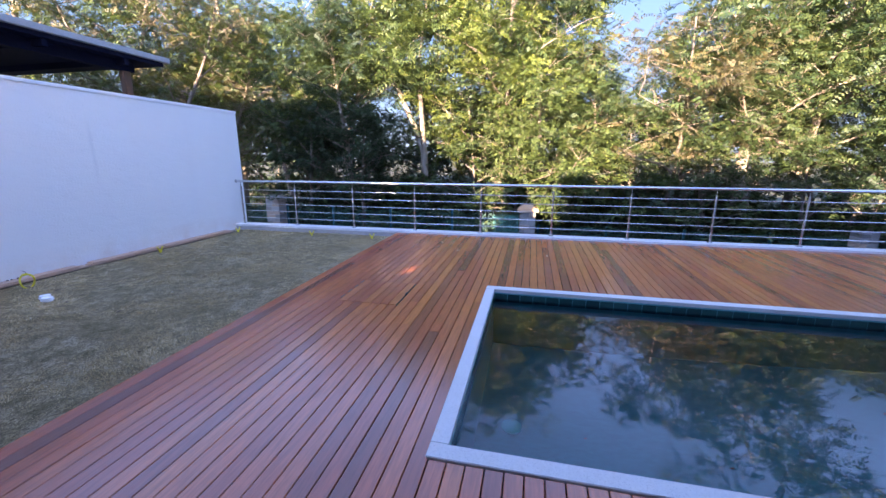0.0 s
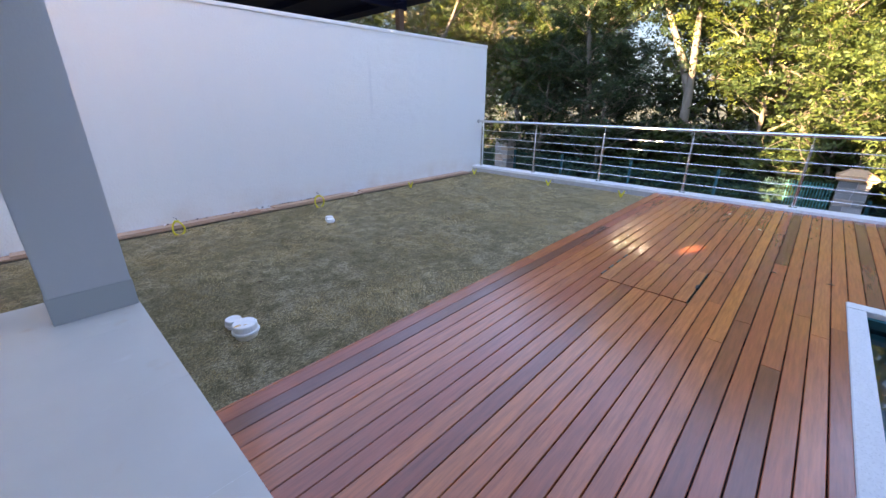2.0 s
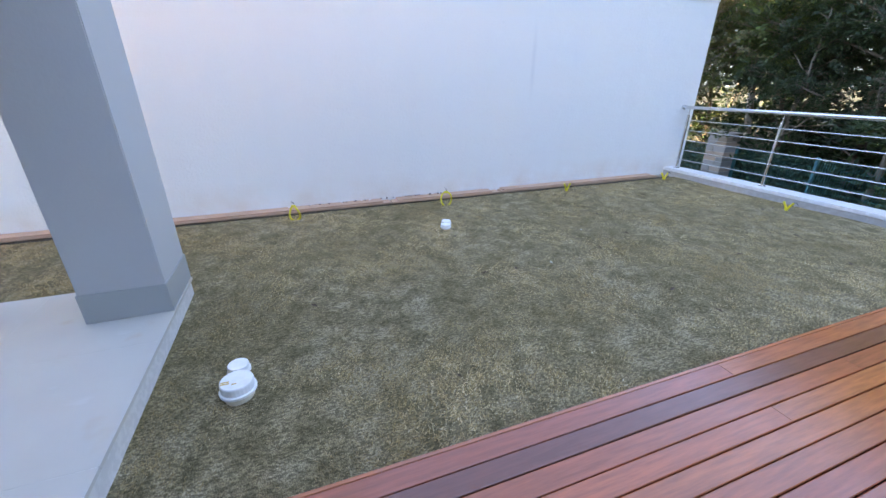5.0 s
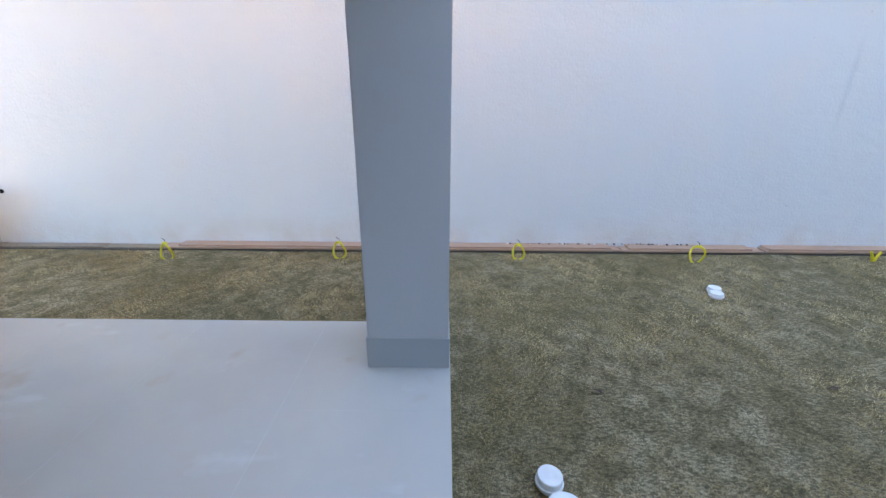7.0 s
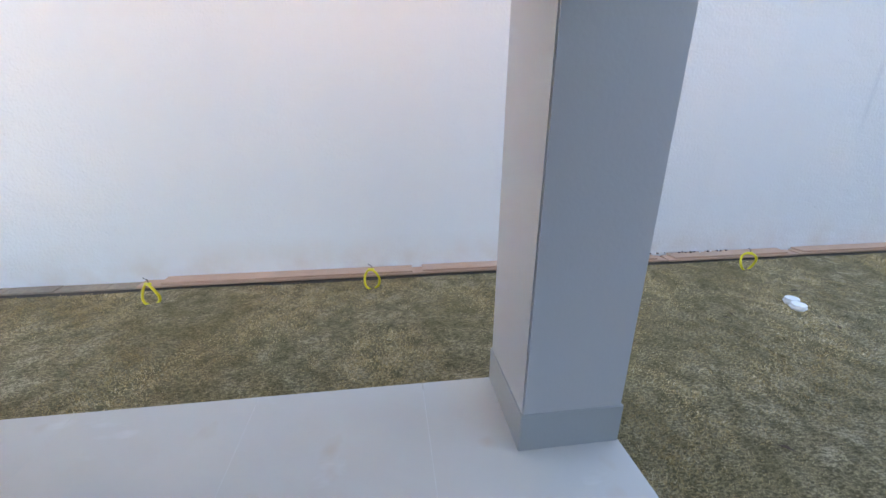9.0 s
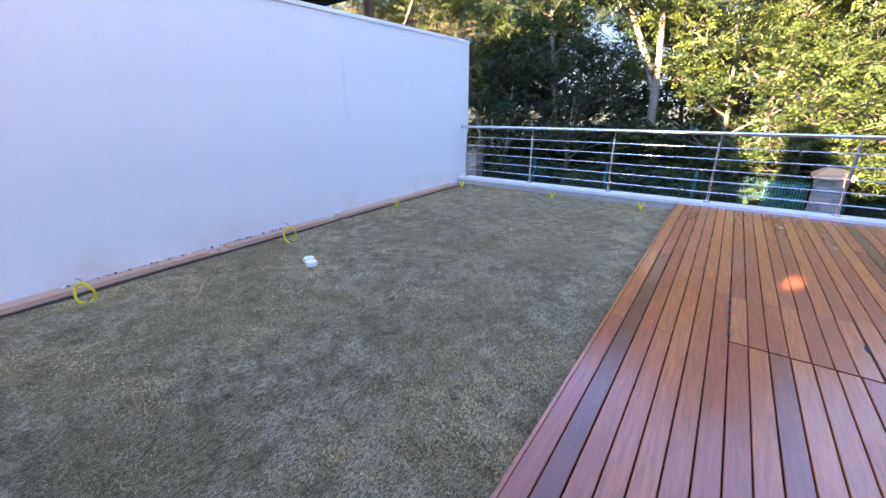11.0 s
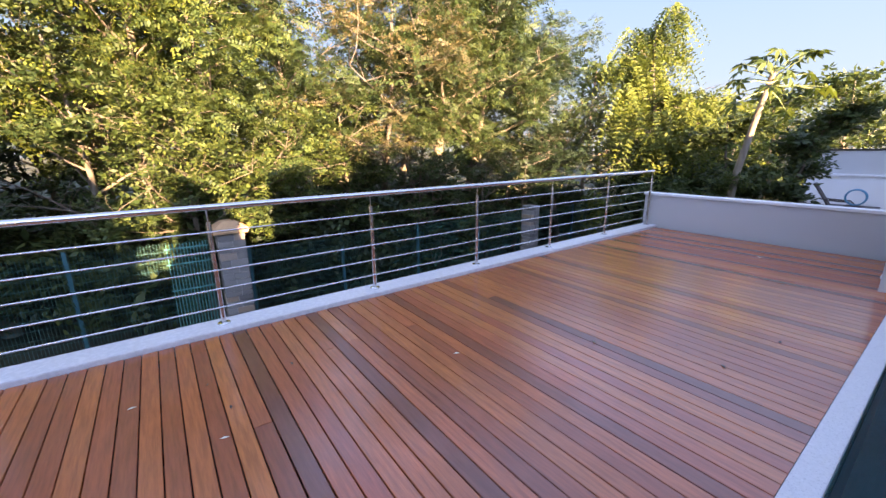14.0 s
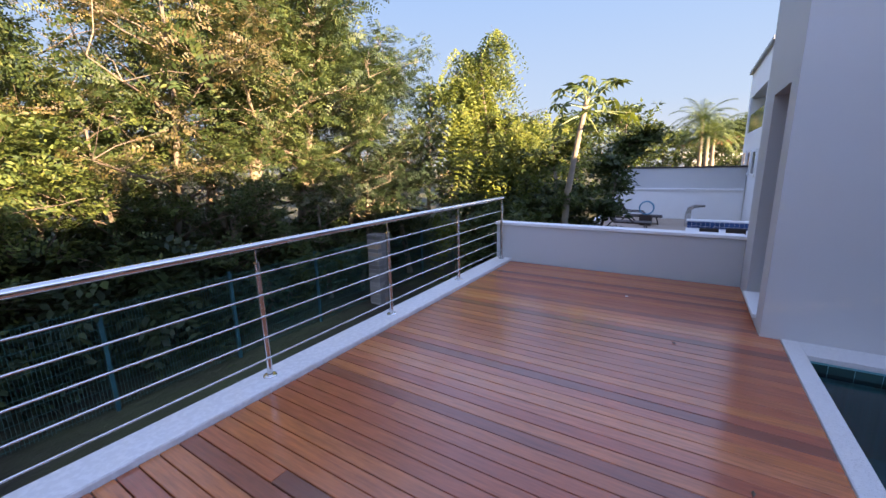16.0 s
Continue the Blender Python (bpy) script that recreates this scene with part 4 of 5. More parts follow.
npool = thing("neighbour_pool_wall", "raised pool wall with dark blue tiles next door", "pool wall", at=(25.1, -4.55, NZ + 0.0))
part("wall_core", Shape().box(0.0, 0, 0.0, 0.3, 1.95, 0.36).mesh("wall_core", M_WHITE), npool)
for k in range(13):
    for j in range(2):
        part("blue_tile", bpy.data.meshes.get("blue_tile") or Shape().box(0, 0, 0, 0.012, 0.142, 0.17).mesh("blue_tile", M_BLUE_TILE), npool, at=pose(-0.012, 0.02 + k * 0.15, 0.0 + j * 0.18))
part("rim", Shape().box(-0.03, 0, 0.36, 0.33, 2.0, 0.41).mesh("rim", M_WHITE, bevel=0.006), npool)
casc = thing("pool_cascade", "curved stainless steel water cascade at the pool next door", "cascade", at=(26.3, -2.6, NZ))
s = Shape()
prof = [(0.0, 0.0, 0.30, 0.13, 0.0), (0.02, 0.50, 0.30, 0.11, 0.0), (-0.02, 0.72, 0.30, 0.07, 0.06), (-0.18, 0.83, 0.32, 0.02, 0.06), (-0.55, 0.86, 0.34, 0.0, 0.03)]
for dx, z, hw, ty, tz in prof:
    for t in (-1, 1):
        s.v += [(-hw / 2, dx + t * ty, z + t * tz), (hw / 2, dx + t * ty, z + t * tz)]
s.f += [(1, 0, 2, 3), (16, 17, 19, 18)]
for i in range(len(prof) - 1):
    a = i * 4
    s.f += [(a, a + 1, a + 5, a + 4), (a + 2, a + 6, a + 7, a + 3), (a, a + 4, a + 6, a + 2), (a + 1, a + 3, a + 7, a + 5)]
part("spout", s.mesh("spout", M_STEEL), casc)
M_RATTAN = plain("dark_rattan", (0.045, 0.030, 0.024), 0.6)
M_HOSE = plain("blue_hose", (0.03, 0.24, 0.36), 0.4)


def lounger(x, y, turn):
    t = thing("sun_lounger", "dark woven sun lounger with a raised back", "sun lounger", "sun loungers next door", at=(x, y, NZ), turn=turn)
    part("seat", Shape().box(-0.32, -1.35, 0.30, 0.32, 0.0, 0.36).mesh("seat", M_RATTAN, bevel=0.012), t)
    back = Shape().box(-0.32, 0, -0.02, 0.32, 0.98, 0.03).mesh("backrest", M_RATTAN, bevel=0.012)
    part("backrest", back, t, at=pose(0, 0, 0.33, 58, 0, 0))
    for sx in (-0.28, 0.28):
        part("arm", Shape().tube([(sx, -0.75, 0.33), (sx, -0.55, 0.52), (sx, 0.0, 0.54), (sx, 0.28, 0.60)], 0.026, 8).mesh("arm", M_RATTAN), t)
        part("leg", Shape().tube([(sx, -1.10, 0.32), (sx, -1.2, 0.0)], 0.02, 8).mesh("leg", M_RATTAN), t)
        part("leg", Shape().tube([(sx, 0.1, 0.32), (sx, 0.35, 0.0)], 0.02, 8).mesh("leg", M_RATTAN), t)
    return t


lounger(24.2, -0.05, 0)
lounger(26.4, -0.30, 4)
tb = thing("side_table", "small dark woven side table between the loungers", "side table", at=(25.9, -1.05, NZ))
part("body", Shape().box(-0.24, -0.24, 0, 0.24, 0.24, 0.44).mesh("body", M_RATTAN, bevel=0.02), tb)
hs = thing("garden_hose", "coiled blue garden hose standing on the side table", "hose", at=(25.9, -1.05, NZ + 0.44))
for k in range(4):
    rr = 0.27 + 0.012 * (k % 2)
    pts = [(0.04 * (k - 1.5), rr * math.sin(a), 0.30 - rr * math.cos(a)) for a in np.linspace(0, 2 * math.pi, 25)]
    part("coil", Shape().tube(pts, 0.022, 8).mesh("coil", M_HOSE, smooth=True), hs)
for cx, cy in ((21.3, -3.16), (21.5, -3.85)):
    c = thing("pool_chair", "dark chair beside the pool next door", "chair", "chairs next door", at=(cx, cy, NZ))
    part("seat", Shape().box(-0.25, -0.25, 0.30, 0.25, 0.25, 0.36).mesh("seat", M_RATTAN, bevel=0.01), c)
    part("backrest", Shape().box(0.20, -0.25, 0.36, 0.25, 0.25, 0.62).mesh("backrest", M_RATTAN, bevel=0.01), c)
    for sx in (-0.22, 0.22):
        for sy in (-0.22, 0.22):
            part("leg", Shape().box(sx - 0.02, sy - 0.02, 0, sx + 0.02, sy + 0.02, 0.30).mesh("leg", M_RATTAN), c)

# pale two-storey house further on
hx0, hx1, hy = 25.2, 31.7, -4.6
hs2 = thing("neighbour_house", "pale grey two-storey house with a glazed balcony", "house", at=(hx0, hy, -3.0))
W = hx1 - hx0
# the last box is an unseen mass added to shade fence and pool rim
for e in ((0, -8, 0, W, 0, 5.75), (0, -8, 5.75, 0.9, 0, 7.35), (W - 0.7, -8, 5.75, W, 0, 7.35), (0.9, -8, 5.75, W - 0.7, -1.4, 7.35), (0, -8, 7.35, W, 0.0, 8.5), (-7.6, -8, 0, 0, -1.1, 6.6)):
    part("wall", Shape().box(*e).mesh("wall", M_WHITE), hs2)
part("roof", Shape().box(-0.1, -8.1, 8.5, W + 0.1, 0.12, 8.62).mesh("roof", M_FASCIA), hs2)
part("balcony", Shape().box(0.92, -0.06, 5.77, W - 0.72, -0.03, 6.55).mesh("balcony", M_GLASS), hs2, "glass balcony front")
for k in range(3):
    wx = 1.1 + k * 1.8
    w = part("window", Shape().box(wx, 0.004, 4.0, wx + 0.9, 0.03, 4.85).mesh("window", M_GLASS), hs2)
    f = Shape()
    for e in ((wx - 0.1, 3.9, wx, 4.95), (wx + 0.9, 3.9, wx + 1.0, 4.95), (wx, 3.9, wx + 0.9, 4.0), (wx, 4.85, wx + 0.9, 4.95)):
        f.box(e[0], 0.002, e[1], e[2], 0.06, e[3])
    part("frame", f.mesh("frame", M_WHITE), w)
# low house with a tiled roof among the far trees
fh = thing("far_house", "small far house with a red tiled roof", "house", at=(60, -4.2, -3))
part("wall", Shape().box(0, -5, 0, 8, 3, 6.2).mesh("wall", M_WHITE), fh)
s = Shape()
s.v = [(-0.5, -5.5, 6.2), (8.5, -5.5, 6.2), (8.5, 3.5, 6.2), (-0.5, 3.5, 6.2), (-0.5, -1, 7.8), (8.5, -1, 7.8)]
s.f = [(0, 1, 5, 4), (2, 3, 4, 5), (1, 2, 5), (3, 0, 4), (3, 2, 1, 0)]
part("roof", s.mesh("roof", plain("clay_tile", (0.36, 0.15, 0.08), 0.8)), fh)

# ---- trees ----
def unit(a):
    return a / np.maximum(np.linalg.norm(a, axis=1, keepdims=True), 1e-6)


def sprays(centres, per, radius, size, leaflets, seed, droop=0.12, stretch=1.0):
    """Flat pads of pinnate sprays: stalks spread from each centre, with leaflets on both sides."""
    r = np.random.default_rng(seed)
    c = np.repeat(centres, per, axis=0)
    n = len(c)
    a = r.random(n) * 2 * np.pi
    d = np.stack([np.cos(a), np.sin(a), r.normal(0.02, 0.42, n) - droop], 1)
    base = c + d * (radius * r.random(n))[:, None] + r.normal(0, 1, (n, 3)) * np.array([0.35, 0.35, 0.62]) * radius
    d = unit(d)
    up = unit(r.normal(0, 0.75, (n, 3)) + np.array([0, 0, 1.0]))
    side = unit(np.cross(d, up))
    nrm = np.cross(side, d)
    length = size * (3.2 + 2.0 * r.random(n)) * stretch
    quads = []
    for k in range(leaflets):
        f = (k // 2 + 0.6) / (leaflets / 2)
        sg = 1.0 if k % 2 else -1.0
        p = base + d * (length * f)[:, None] + np.array([0, 0, -1.0]) * (length * (0.10 + droop) * f * f)[:, None]
        ax = unit(side * sg + d * 0.55 + nrm * (r.random((n, 1)) - 0.6) * 0.7)
        wid = unit(np.cross(ax, nrm))
        ls = (size * (0.75 + 0.5 * r.random(n)) * (1.15 - 0.4 * f))[:, None]
        quads.append(np.stack([p, p + ax * ls * 0.45 + wid * ls * 0.27, p + ax * ls - nrm * ls * 0.12, p + ax * ls * 0.45 - wid * ls * 0.27], 1))
    return np.concatenate(quads)


def broad(centres, per, radius, size, seed):
    """Rosettes of nine pointed leaves round the centres."""
    r = np.random.default_rng(seed)
    each = max(1, per // 9)
    hub = np.repeat(centres, each, axis=0)
    hub = hub + r.normal(0, 1, hub.shape) * np.array([radius, radius, radius * 0.6])
    p = np.repeat(hub, 9, axis=0)
    n = len(p)
    ax = r.normal(0, 1, (n, 3))
    ax[:, 2] = ax[:, 2] * 0.45 - 0.12
    ax = unit(ax)
    p = p + ax * size * 0.15
    wid = unit(np.cross(ax, unit(r.normal(0, 0.5, (n, 3)) + np.array([0, 0, 1.0]))))
    ls = (size * (0.6 + 0.8 * r.random(n)))[:, None]
    nr = np.cross(ax, wid)
    return np.stack([p, p + ax * ls * 0.45 + wid * ls * 0.22, p + ax * ls - nr * ls * 0.15, p + ax * ls * 0.45 - wid * ls * 0.22], 1)


def skeleton_of(seed, height, spread, r0, forks=1, low=0.25, limbs=16, twigs=True):
    """Trunk, limbs and twigs as one tapered mesh, and the places that bear leaves."""
    r = random.Random(seed)
    s = Shape()
    tips = []

    def path(p, d, length, bend, steps):
        pts = [p.copy()]
        for _ in range(steps):
            d = (d + Vector((r.gauss(0, bend), r.gauss(0, bend), r.gauss(0, bend * 0.5)))).normalized()
            p = p + d * (length / steps)
            pts.append(p.copy())
        return pts, d

    for f in range(forks):
        a = r.uniform(0, 6.28)
        d = Vector((math.cos(a) * 0.16 * (forks > 1), math.sin(a) * 0.10 * (forks > 1), 1)).normalized()
        start = Vector((0.12 * math.cos(a) * (forks > 1), 0.12 * math.sin(a) * (forks > 1), -0.3))
        trunk, dt = path(start, d, height * 0.92, 0.055, 11)
        rad = [r0 * (1.15 if i == 0 else 1) * (1 - 0.78 * i / 11) for i in range(12)]
        s.tube(trunk, rad, 9)
        for b in range(limbs // forks):
            fr = low + (0.98 - low) * ((b + r.random()) / (limbs // forks))
            i = min(int(fr * 11), 10)
            p = trunk[i].lerp(trunk[i + 1], fr * 11 - i)
            a = r.uniform(0, 6.28)
            up = r.uniform(0.15, 0.8)
            reach = spread * (0.55 + 0.55 * math.sin(math.pi * min(1, 0.25 + 0.75 * fr))) * r.uniform(0.7, 1.15)
            limb, dl = path(p, Vector((math.cos(a), math.sin(a), up)).normalized(), reach, 0.16, 6)
            rl0 = max(rad[i] * r.uniform(0.35, 0.55), 0.02)
            s.tube(limb, [rl0 * (1 - 0.8 * k / 6) for k in range(7)], 6)
            for k in range(2, 7):
                for _ in range(2):
                    a2 = r.uniform(0, 6.28)
                    tw, _d = path(limb[k], (Vector((math.cos(a2), math.sin(a2), r.uniform(-0.2, 0.7))) + dl * 0.6).normalized(), spread * r.uniform(0.18, 0.42), 0.2, 3)
                    if twigs:
                        s.tube(tw, [rl0 * 0.28, rl0 * 0.2, rl0 * 0.14, 0.006], 4)
                    tips.append(tw[-1])
                    if r.random() < 0.6:
                        tips.append(tw[1].lerp(tw[2], r.random()))
    return s, np.array([tuple(t) for t in tips])


TREE_KINDS = {}


def tree_kind(key, seed, height, spread, r0, forks, low, limbs, per, radius, size, leaflets, leaf, bark_mat, keep=1.0, twigs=True, droop=0.12, stretch=1.0):
    s, tips = skeleton_of(seed, height, spread, r0, forks, low, limbs, twigs)
    if keep < 1:
        tips = tips[np.random.default_rng(seed).random(len(tips)) < keep]
    trunk = s.mesh("trunk_" + key, bark_mat, smooth=True)
    q = sprays(tips, per, radius, size, leaflets, seed, droop, stretch) if leaflets else broad(tips, per, radius, size, seed)
    TREE_KINDS[key] = (trunk, quad_mesh("crown_" + key, q, M_LEAF[leaf]))


def plant(key, x, y, z, turn, scale, label, group, leaf=None, name="tree"):
    trunk, crown = TREE_KINDS[key]
    t = thing(name, label, name.replace("_", " "), group, at=(x, y, z))
    t.matrix_basis = Matrix.LocRotScale((x, y, z), Euler((0, 0, radians(turn))), (scale, scale, scale))
    part("trunk", trunk, t)
    c = part("crown", crown, t)
    if leaf:
        c.material_slots[0].link = "OBJECT"
        c.material_slots[0].material = M_LEAF[leaf]
    return t


tree_kind("forked", 11, 12.5, 3.0, 0.19, 2, 0.42, 22, 15, 0.33, 0.108, 12, "bright", M_BARK_PALE, 0.50)
tree_kind("airy", 23, 12.0, 3.2, 0.15, 1, 0.32, 20, 15, 0.33, 0.108, 12, "bright", M_BARK_PALE, 0.52)
tree_kind("full", 37, 11.0, 2.9, 0.16, 1, 0.30, 22, 14, 0.33, 0.112, 12, "mid", M_BARK_DARK, 0.60)
tree_kind("twiggy", 41, 11.0, 3.4, 0.13, 2, 0.32, 24, 12, 0.30, 0.092, 12, "dry", M_BARK_DARK, 0.60)
tree_kind("leafy", 53, 9.5, 2.7, 0.15, 1, 0.30, 20, 81, 0.24, 0.165, 0, "mid", M_BARK_DARK, 0.46)
tree_kind("dense", 59, 6.2, 1.15, 0.09, 2, 0.10, 20, 63, 0.20, 0.170, 0, "mid", M_BARK_DARK, 0.9, False)
tree_kind("weeping", 97, 10.0, 1.7, 0.10, 1, 0.22, 22, 7, 0.18, 0.14, 20, "bright", M_BARK_DARK, 0.55, True, 0.75, 1.7)
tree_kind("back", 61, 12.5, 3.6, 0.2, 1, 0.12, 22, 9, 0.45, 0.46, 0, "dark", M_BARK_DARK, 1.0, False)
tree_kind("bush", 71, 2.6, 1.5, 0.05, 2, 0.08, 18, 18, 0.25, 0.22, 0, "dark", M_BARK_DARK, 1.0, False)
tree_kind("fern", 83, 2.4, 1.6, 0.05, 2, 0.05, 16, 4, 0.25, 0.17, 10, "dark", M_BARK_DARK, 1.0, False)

GZ = -3.05
FRONT = [
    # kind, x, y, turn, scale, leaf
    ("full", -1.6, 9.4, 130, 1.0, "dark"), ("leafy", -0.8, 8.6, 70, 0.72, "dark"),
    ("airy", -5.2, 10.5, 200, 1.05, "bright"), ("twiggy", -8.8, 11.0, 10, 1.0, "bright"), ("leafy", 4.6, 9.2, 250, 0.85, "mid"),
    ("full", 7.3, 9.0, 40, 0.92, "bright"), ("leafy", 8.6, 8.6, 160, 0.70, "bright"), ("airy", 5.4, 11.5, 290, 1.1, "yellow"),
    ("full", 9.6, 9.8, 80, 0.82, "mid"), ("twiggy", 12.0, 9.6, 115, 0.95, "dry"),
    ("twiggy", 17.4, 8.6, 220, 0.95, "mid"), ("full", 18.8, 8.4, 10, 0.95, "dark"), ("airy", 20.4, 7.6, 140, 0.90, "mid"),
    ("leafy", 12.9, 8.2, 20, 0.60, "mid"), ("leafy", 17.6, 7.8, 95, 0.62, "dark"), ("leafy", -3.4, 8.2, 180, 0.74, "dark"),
    ("leafy", 21.4, 5.8, 30, 0.74, "mid"), ("airy", -12.0, 12.0, 100, 1.1, "yellow"), ("forked", -6.4, 13.5, 300, 1.1, "bright"),
    ("full", 7.2, 12.6, 75, 1.45, "mid"), ("full", 4.2, 13.2, 220, 1.4, "mid"),
    ("leafy", 10.9, 8.4, 300, 0.66, "bright"), ("airy", 13.2, 10.6, 330, 1.30, "mid"), ("forked", 16.4, 10.2, 70, 0.98, "mid"), ("leafy", 16.2, 8.0, 200, 0.62, "mid"), ("leafy", 6.3, 8.3, 10, 0.66, "bright"),
    ("forked", -10.0, 12.5, 40, 1.25, "bright"), ("airy", -3.6, 12.8, 340, 1.2, "bright"),
    ("twiggy", -9.6, 7.2, 60, 1.15, "dry"), ("airy", -13.5, 8.2, 10, 1.2, "bright"), ("forked", -17.0, 6.4, 150, 1.2, "bright"),
]
for key, tx, ty, tn, sc, lf in FRONT:
    plant(key, tx, ty, GZ + (0.25 if tx < 3 else 0), tn, sc, {"bright": "tall sunlit tree with yellow-green feathery leaves", "dark": "tall green tree with leaf colour darkened for shade", "mid": "tall green tree with dense small leaves", "yellow": "tall tree with yellow leaves", "dry": "tall tree with thin brownish leaves and bare twigs"}[lf], "trees behind the fence", lf)
rt = random.Random(77)
# rear rows mostly take the darkened leaves, painting the shade between front trees
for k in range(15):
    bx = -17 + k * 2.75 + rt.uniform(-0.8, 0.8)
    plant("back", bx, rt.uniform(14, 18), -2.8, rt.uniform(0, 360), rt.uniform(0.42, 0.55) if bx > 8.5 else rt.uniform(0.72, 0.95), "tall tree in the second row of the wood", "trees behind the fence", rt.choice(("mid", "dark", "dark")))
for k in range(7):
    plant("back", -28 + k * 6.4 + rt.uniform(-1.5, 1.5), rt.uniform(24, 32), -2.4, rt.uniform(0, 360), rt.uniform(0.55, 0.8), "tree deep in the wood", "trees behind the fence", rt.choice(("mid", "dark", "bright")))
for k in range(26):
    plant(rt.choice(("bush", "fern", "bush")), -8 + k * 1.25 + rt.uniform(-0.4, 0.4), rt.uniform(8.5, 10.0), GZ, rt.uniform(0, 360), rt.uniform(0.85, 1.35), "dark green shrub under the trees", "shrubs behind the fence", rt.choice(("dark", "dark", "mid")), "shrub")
# tree with twin pale trunks
def twin_trunk_tree(x, y, z):
    t = thing("tree", "tall tree with twin pale leaning trunks and sunlit leaves", "tree", "trees behind the fence", at=(x, y, z))
    s = Shape()
    r = random.Random(3)
    s.tube([(0.1, 0, 0), (0.0, 0, 1.6), (-0.08, 0, 3.2), (-0.12, 0, 4.7)], [0.20, 0.165, 0.15, 0.15], 10)
    ways = ([(-0.12, 0, 4.5), (-0.55, 0.05, 5.7), (-1.1, 0.0, 6.9), (-1.6, 0.1, 8.0), (-2.2, 0.3, 9.3), (-2.6, 0.3, 10.6)],
            [(-0.10, 0, 4.5), (-0.15, -0.1, 5.7), (-0.25, -0.05, 6.9), (-0.35, 0.0, 8.0), (-0.2, 0.1, 9.4), (0.1, 0.1, 11.0)])
    tips = []
    for w in ways:
        s.tube(w, [0.125, 0.11, 0.095, 0.08, 0.06, 0.03], 9)
        for k in range(13):
            f = r.uniform(2.0, 4.9)
            i = int(f)
            p = Vector(w[i]).lerp(Vector(w[i + 1]), f - i)
            a = r.uniform(0, 6.28)
            d = Vector((math.cos(a), math.sin(a), r.uniform(0.2, 0.8))).normalized()
            q = [p, p + d * 0.7, p + d * 1.3 + Vector((r.gauss(0, 0.15), r.gauss(0, 0.15), 0.1)), p + d * r.uniform(1.8, 2.4)]
            s.tube(q, [0.035, 0.026, 0.018, 0.008], 5)
            for m in range(7):
                tips.append(q[1 + m % 3] + Vector((r.gauss(0, 0.35), r.gauss(0, 0.35), r.gauss(0, 0.25))))
    part("trunk", s.mesh("twin_trunk", M_BARK_PALE, smooth=True), t)
    part("crown", quad_mesh("twin_crown", sprays(np.array([tuple(q) for q in tips]), 15, 0.25, 0.15, 10, 9), M_LEAF["bright"]), t)


twin_trunk_tree(2.1, 9.5, -2.8)


def spreading_tree(x, y, z):
    """Old tree: two stems that meet in a fork and carry wide, bent limbs with flat pads of leaves."""
    t = thing("tree", "wide spreading tree with pale bent limbs and olive leaves", "tree", "trees behind the fence", at=(x, y, z))
    s = Shape()
    r = random.Random(15)
    s.tube([(-0.1, 0, 0), (-0.05, 0.0, 2.2), (0.0, -0.05, 4.2), (0.15, 0, 5.2), (0.45, 0, 6.6), (0.9, 0.1, 7.7)], [0.24, 0.20, 0.18, 0.17, 0.16, 0.13], 10)
    s.tube([(0.9, 0.3, 0), (0.65, 0.15, 1.8), (0.3, 0.0, 3.4), (0.02, -0.03, 4.7)], [0.17, 0.14, 0.13, 0.12], 9)
    s.tube([(-0.7, 0.4, 0), (-0.75, 0.3, 2.0), (-1.1, 0.1, 3.6), (-1.7, -0.1, 5.0)], [0.13, 0.11, 0.09, 0.06], 8)
    tips = []
    for k in range(26):
        f = k / 25
        a = 2.399 * k + r.uniform(-0.4, 0.4)
        p = Vector((0.0, 0.0, 4.6)).lerp(Vector((0.8, 0.1, 7.6)), f)
        reach = r.uniform(2.4, 4.3) * (1.0 - 0.25 * f)
        up = r.uniform(0.05, 0.35) + 0.55 * f
        d = Vector((math.cos(a) * 1.1, math.sin(a) * 0.8, up)).normalized()
        pts = [p]
        for i in range(7):
            d = (d + Vector((r.gauss(0, 0.20), r.gauss(0, 0.20), r.gauss(0.03, 0.16)))).normalized()
            pts.append(pts[-1] + d * reach / 7)
        r0 = r.uniform(0.05, 0.10)
        s.tube(pts, [r0 * (1 - 0.82 * i / 7) for i in range(8)], 7)
        for i in range(2, 8):
            for _ in range(3):
                b = r.uniform(0, 6.28)
                e = (Vector((math.cos(b), math.sin(b), r.uniform(-0.15, 0.5))) + d * 0.5).normalized()
                q = pts[i] + e * r.uniform(0.4, 1.0)
                mid = pts[i].lerp(q, 0.5) + Vector((r.gauss(0, 0.06), r.gauss(0, 0.06), r.gauss(0, 0.06)))
                s.tube([pts[i], mid, q], [0.016, 0.012, 0.005], 4)
                if r.random() < 0.9:
                    tips.append(q)
    part("trunk", s.mesh("spreading_trunk", M_BARK_PALE, smooth=True), t)
    part("crown", quad_mesh("spreading_crown", sprays(np.array([tuple(q) for q in tips]), 14, 0.34, 0.105, 12, 19), M_LEAF["mid"]), t)


spreading_tree(14.1, 8.5, -3.05)

# beyond the end wall
plant("weeping", 20.6, 4.3, GZ, 60, 1.0, "weeping tree with bright yellow-green leaves", "trees next door", "yellow")
plant("leafy", 22.0, 2.9, GZ, 140, 0.60, "small tree with bright yellow leaves", "trees next door", "yellow")
plant("leafy", 24.6, 4.6, GZ, 10, 0.72, "small tree with bright yellow leaves", "trees next door", "yellow")
plant("dense", 19.7, 0.05, GZ, 80, 1.0, "dense dark green tree beside the terrace next door", "trees next door", "mid")
plant("bush", 20.2, 2.5, GZ, 0, 1.25, "dark green shrub next door", "shrubs next door", "dark", "shrub")
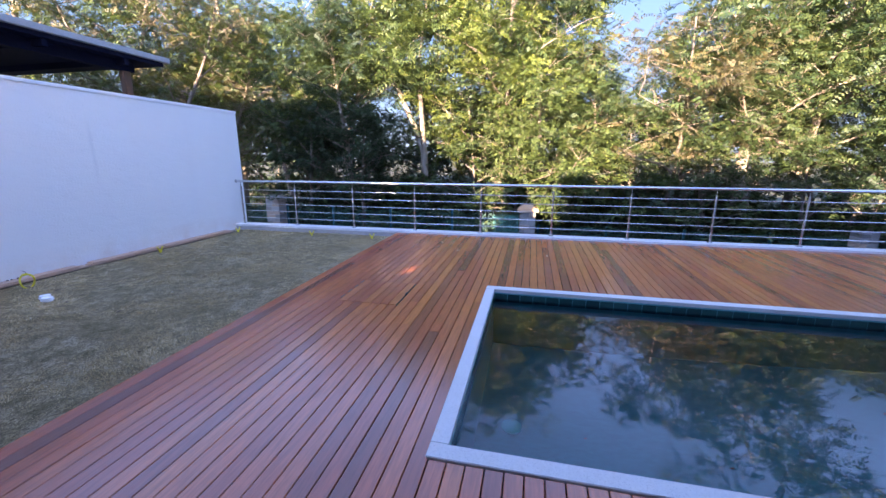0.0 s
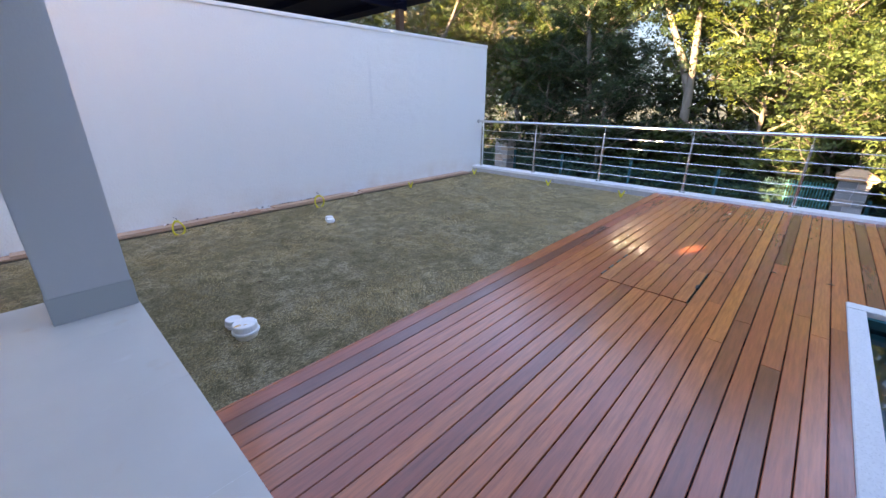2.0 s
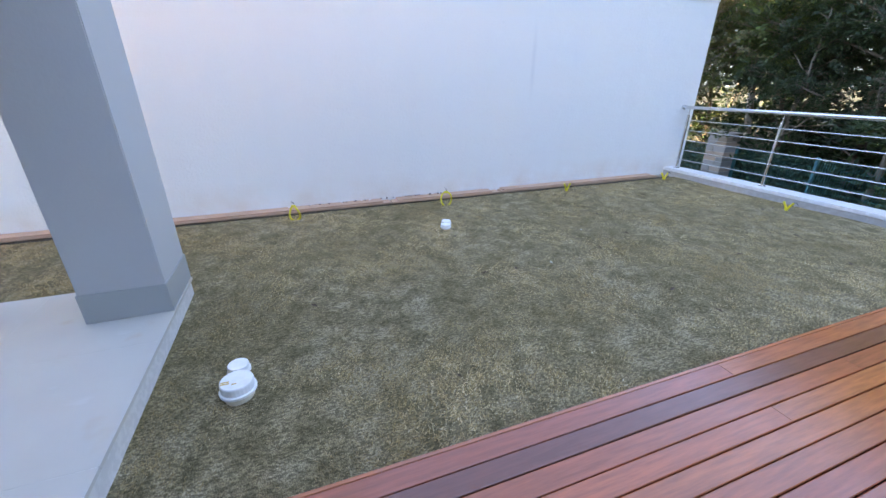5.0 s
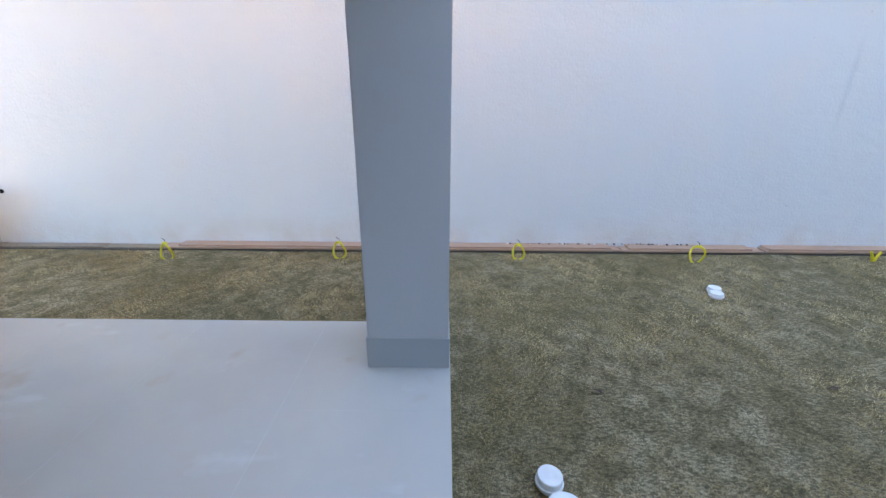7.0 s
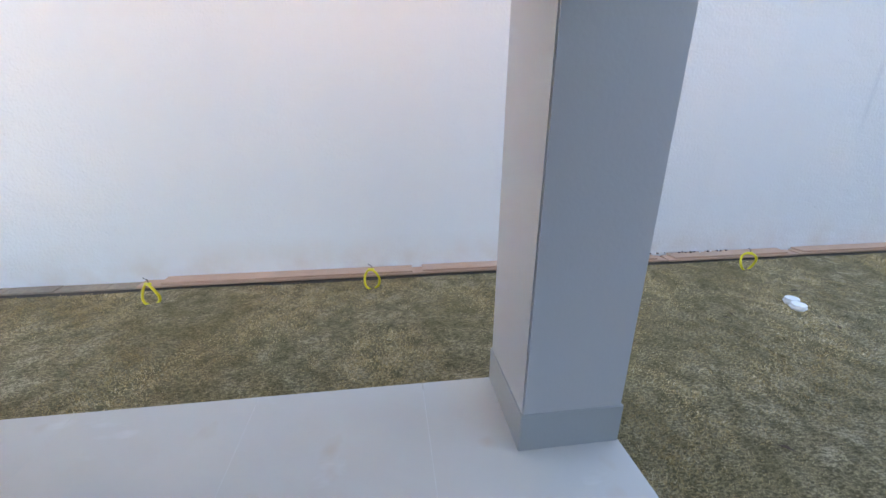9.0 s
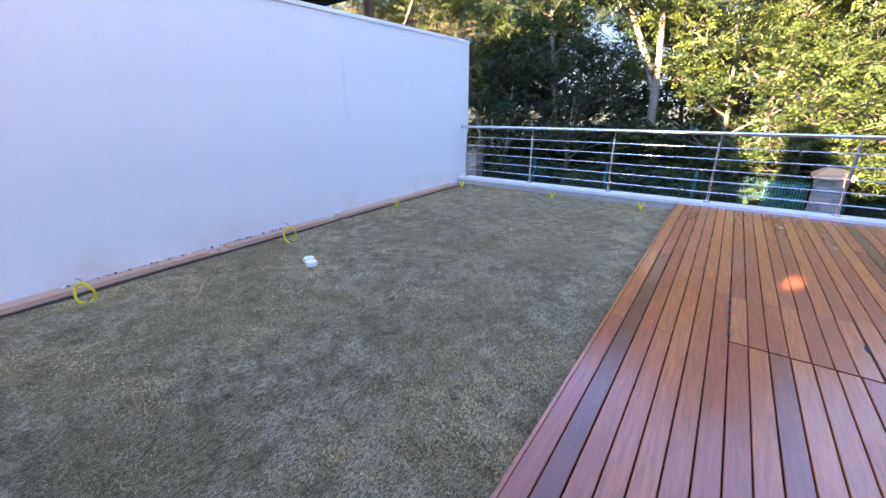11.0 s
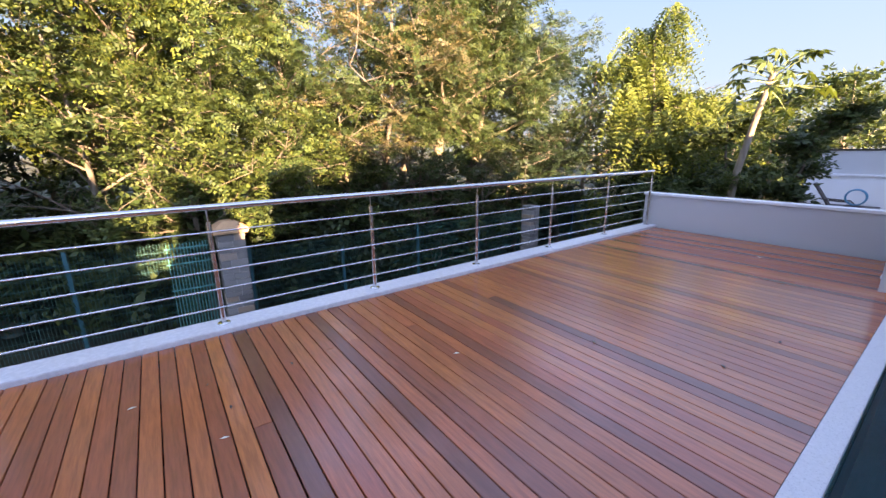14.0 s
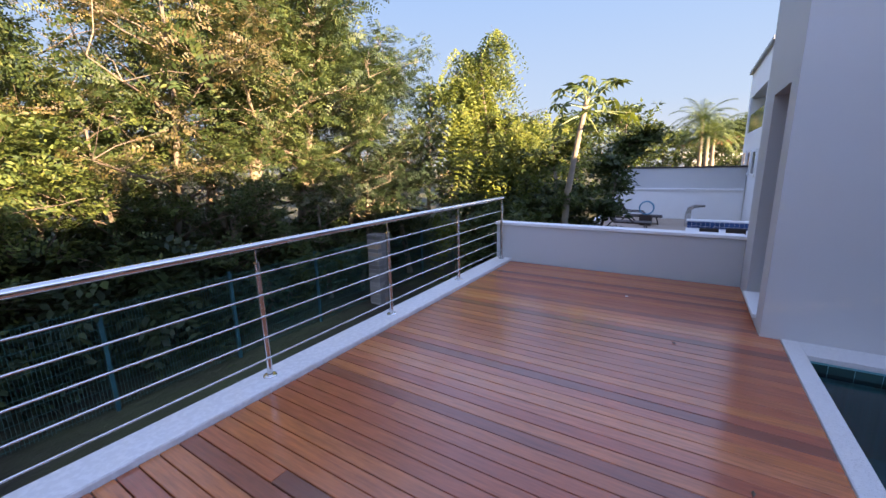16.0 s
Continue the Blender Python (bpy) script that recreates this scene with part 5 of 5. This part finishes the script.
plant("dense", 17.0, 1.35, GZ, 200, 0.60, "leafy green shrub at the foot of the papaya", "shrubs next door", "mid", "shrub")
plant("dense", 18.5, 1.6, GZ, 20, 0.66, "leafy green shrub at the foot of the papaya", "shrubs next door", "bright", "shrub")
plant("bush", 18.6, 2.4, GZ, 140, 1.15, "dark green shrub next door", "shrubs next door", "mid", "shrub")
plant("bush", 21.6, 2.6, GZ, 200, 1.3, "dark green shrub next door", "shrubs next door", "dark", "shrub")
for k in range(16):
    fy = -10 + k * 1.7 + rt.uniform(-0.6, 0.6)
    plant("back", rt.uniform(50, 58) if -7 < fy < -0.5 else rt.uniform(38, 56), fy, -3, rt.uniform(0, 360), rt.uniform(0.62, 0.8), "far tree with sunlit yellow-green leaves", "far trees", rt.choice(("yellow", "bright", "mid", "bright")))
for k in range(14):
    plant("back", rt.uniform(64, 90), -26 + k * 4.2, -3, rt.uniform(0, 360), rt.uniform(0.75, 1.0), "far tree on the skyline", "far trees", rt.choice(("bright", "mid")))

for tx, ty, sc in ((27, 11, 0.8), (31, 9.5, 0.72), (35, 12, 0.75), (33, 4.5, 0.55), (37, 7, 0.6)):
    plant("back", tx, ty, GZ, tx * 40, sc, "green tree with sunlit yellowish top", "trees next door", "bright" if tx < 33 else "yellow")

# papaya tree
def lobed_leaf(size):
    out = []
    for a in np.radians([-125, -85, -45, 0, 45, 85, 125]):
        ln = size * (1.0 - 0.28 * abs(a) / 2.2)
        ax, wd = np.array([math.cos(a), math.sin(a), -0.12]), np.array([-math.sin(a), math.cos(a), 0])
        o = np.zeros(3)
        out.append([o, ax * ln * 0.5 + wd * ln * 0.16, ax * ln + np.array([0, 0, -0.3 * ln]), ax * ln * 0.5 - wd * ln * 0.16])
    return np.array(out)


pap = thing("papaya_tree", "slender papaya tree with lobed yellow-green leaves", "tree", at=(18.1, 0.40, -3.0))
part("trunk", Shape().tube([(0, 0.05, 0), (0.0, 0.02, 2.2), (0.04, -0.08, 3.8), (0.12, -0.26, 5.1), (0.2, -0.44, 6.25)], [0.12, 0.105, 0.09, 0.075, 0.065], 10).mesh("trunk", M_BARK_PALE, smooth=True), pap)
r = np.random.default_rng(5)
stalks, green, gold = Shape(), [], []
for k in range(26):
    a = 2.399 * k + r.normal(0, 0.25)
    f = k / 25
    el = -0.35 + 1.25 * f + r.normal(0, 0.10)
    ln = (1.05 - 0.40 * f) * r.uniform(0.75, 1.15)
    o = np.array([0.20, -0.44, 5.80 + 0.45 * f])
    d = np.array([math.cos(a) * math.cos(el), math.sin(a) * math.cos(el), math.sin(el)])
    tip = o + d * ln
    stalks.tube([tuple(o), tuple(o + d * ln * 0.5 + np.array([0, 0, 0.05])), tuple(tip)], [0.018, 0.014, 0.010], 5)
    q = lobed_leaf(0.30 + 0.10 * r.random())
    rot = np.array(Matrix.Rotation(a, 3, "Z") @ Matrix.Rotation(0.55 - el * 0.5 + r.normal(0, 0.25), 3, "Y") @ Matrix.Rotation(r.normal(0, 0.4), 3, "X"))
    (gold if k < 6 else green).append(q @ rot.T + tip)
part("stalk_crown", stalks.mesh("stalk_crown", plain("pale_green_stalk", (0.26, 0.30, 0.12), 0.6)), pap)
part("crown", quad_mesh("papaya_crown", np.concatenate(green), M_LEAF["bright"]), pap)
part("old_foliage", quad_mesh("old_foliage", np.concatenate(gold), M_LEAF["yellow"]), pap, "yellowed lower leaves")


# palms further on
def palm(x, y, top, label):
    t = thing("palm_tree", label, "palm tree", "far palms", at=(x, y, -3.0))
    h = top + 3.0
    part("trunk", Shape().tube([(0, 0, 0), (0.05, 0, h * 0.5), (0.0, 0.05, h - 0.9)], [0.20, 0.16, 0.13], 10).mesh("trunk", M_BARK_PALE, smooth=True), t)
    q, rr = [], np.random.default_rng(int(x))
    for k in range(24):
        a, e = 2.399 * k, 1.25 - 1.25 * k / 23
        p = np.array([0, 0.05, h - 0.9])
        d = np.array([math.cos(a) * math.cos(e), math.sin(a) * math.cos(e), math.sin(e)])
        side = np.array([-math.sin(a), math.cos(a), 0])
        for i in range(22):
            p = p + d * 0.12
            d = d + np.array([0, 0, -0.075])
            d = d / np.linalg.norm(d)
            for sg in (-1, 1):
                ax = side * sg * 0.8 + d * 0.5 + np.array([0, 0, -0.35])
                ln = 0.55 * (1 - 0.6 * abs(i - 9) / 14)
                wd = d * 0.035
                q.append([p - wd, p + wd, p + ax * ln + wd * 0.2, p + ax * ln - wd * 0.2])
    part("crown", quad_mesh("palm_crown", np.array(q), M_LEAF["bright"]), t)


palm(45.0, -3.0, 5.6, "tall palm with sunlit arching fronds")
palm(47.0, -3.9, 4.7, "tall palm with sunlit arching fronds")
palm(43.0, -3.4, 4.2, "shorter palm with sunlit arching fronds")
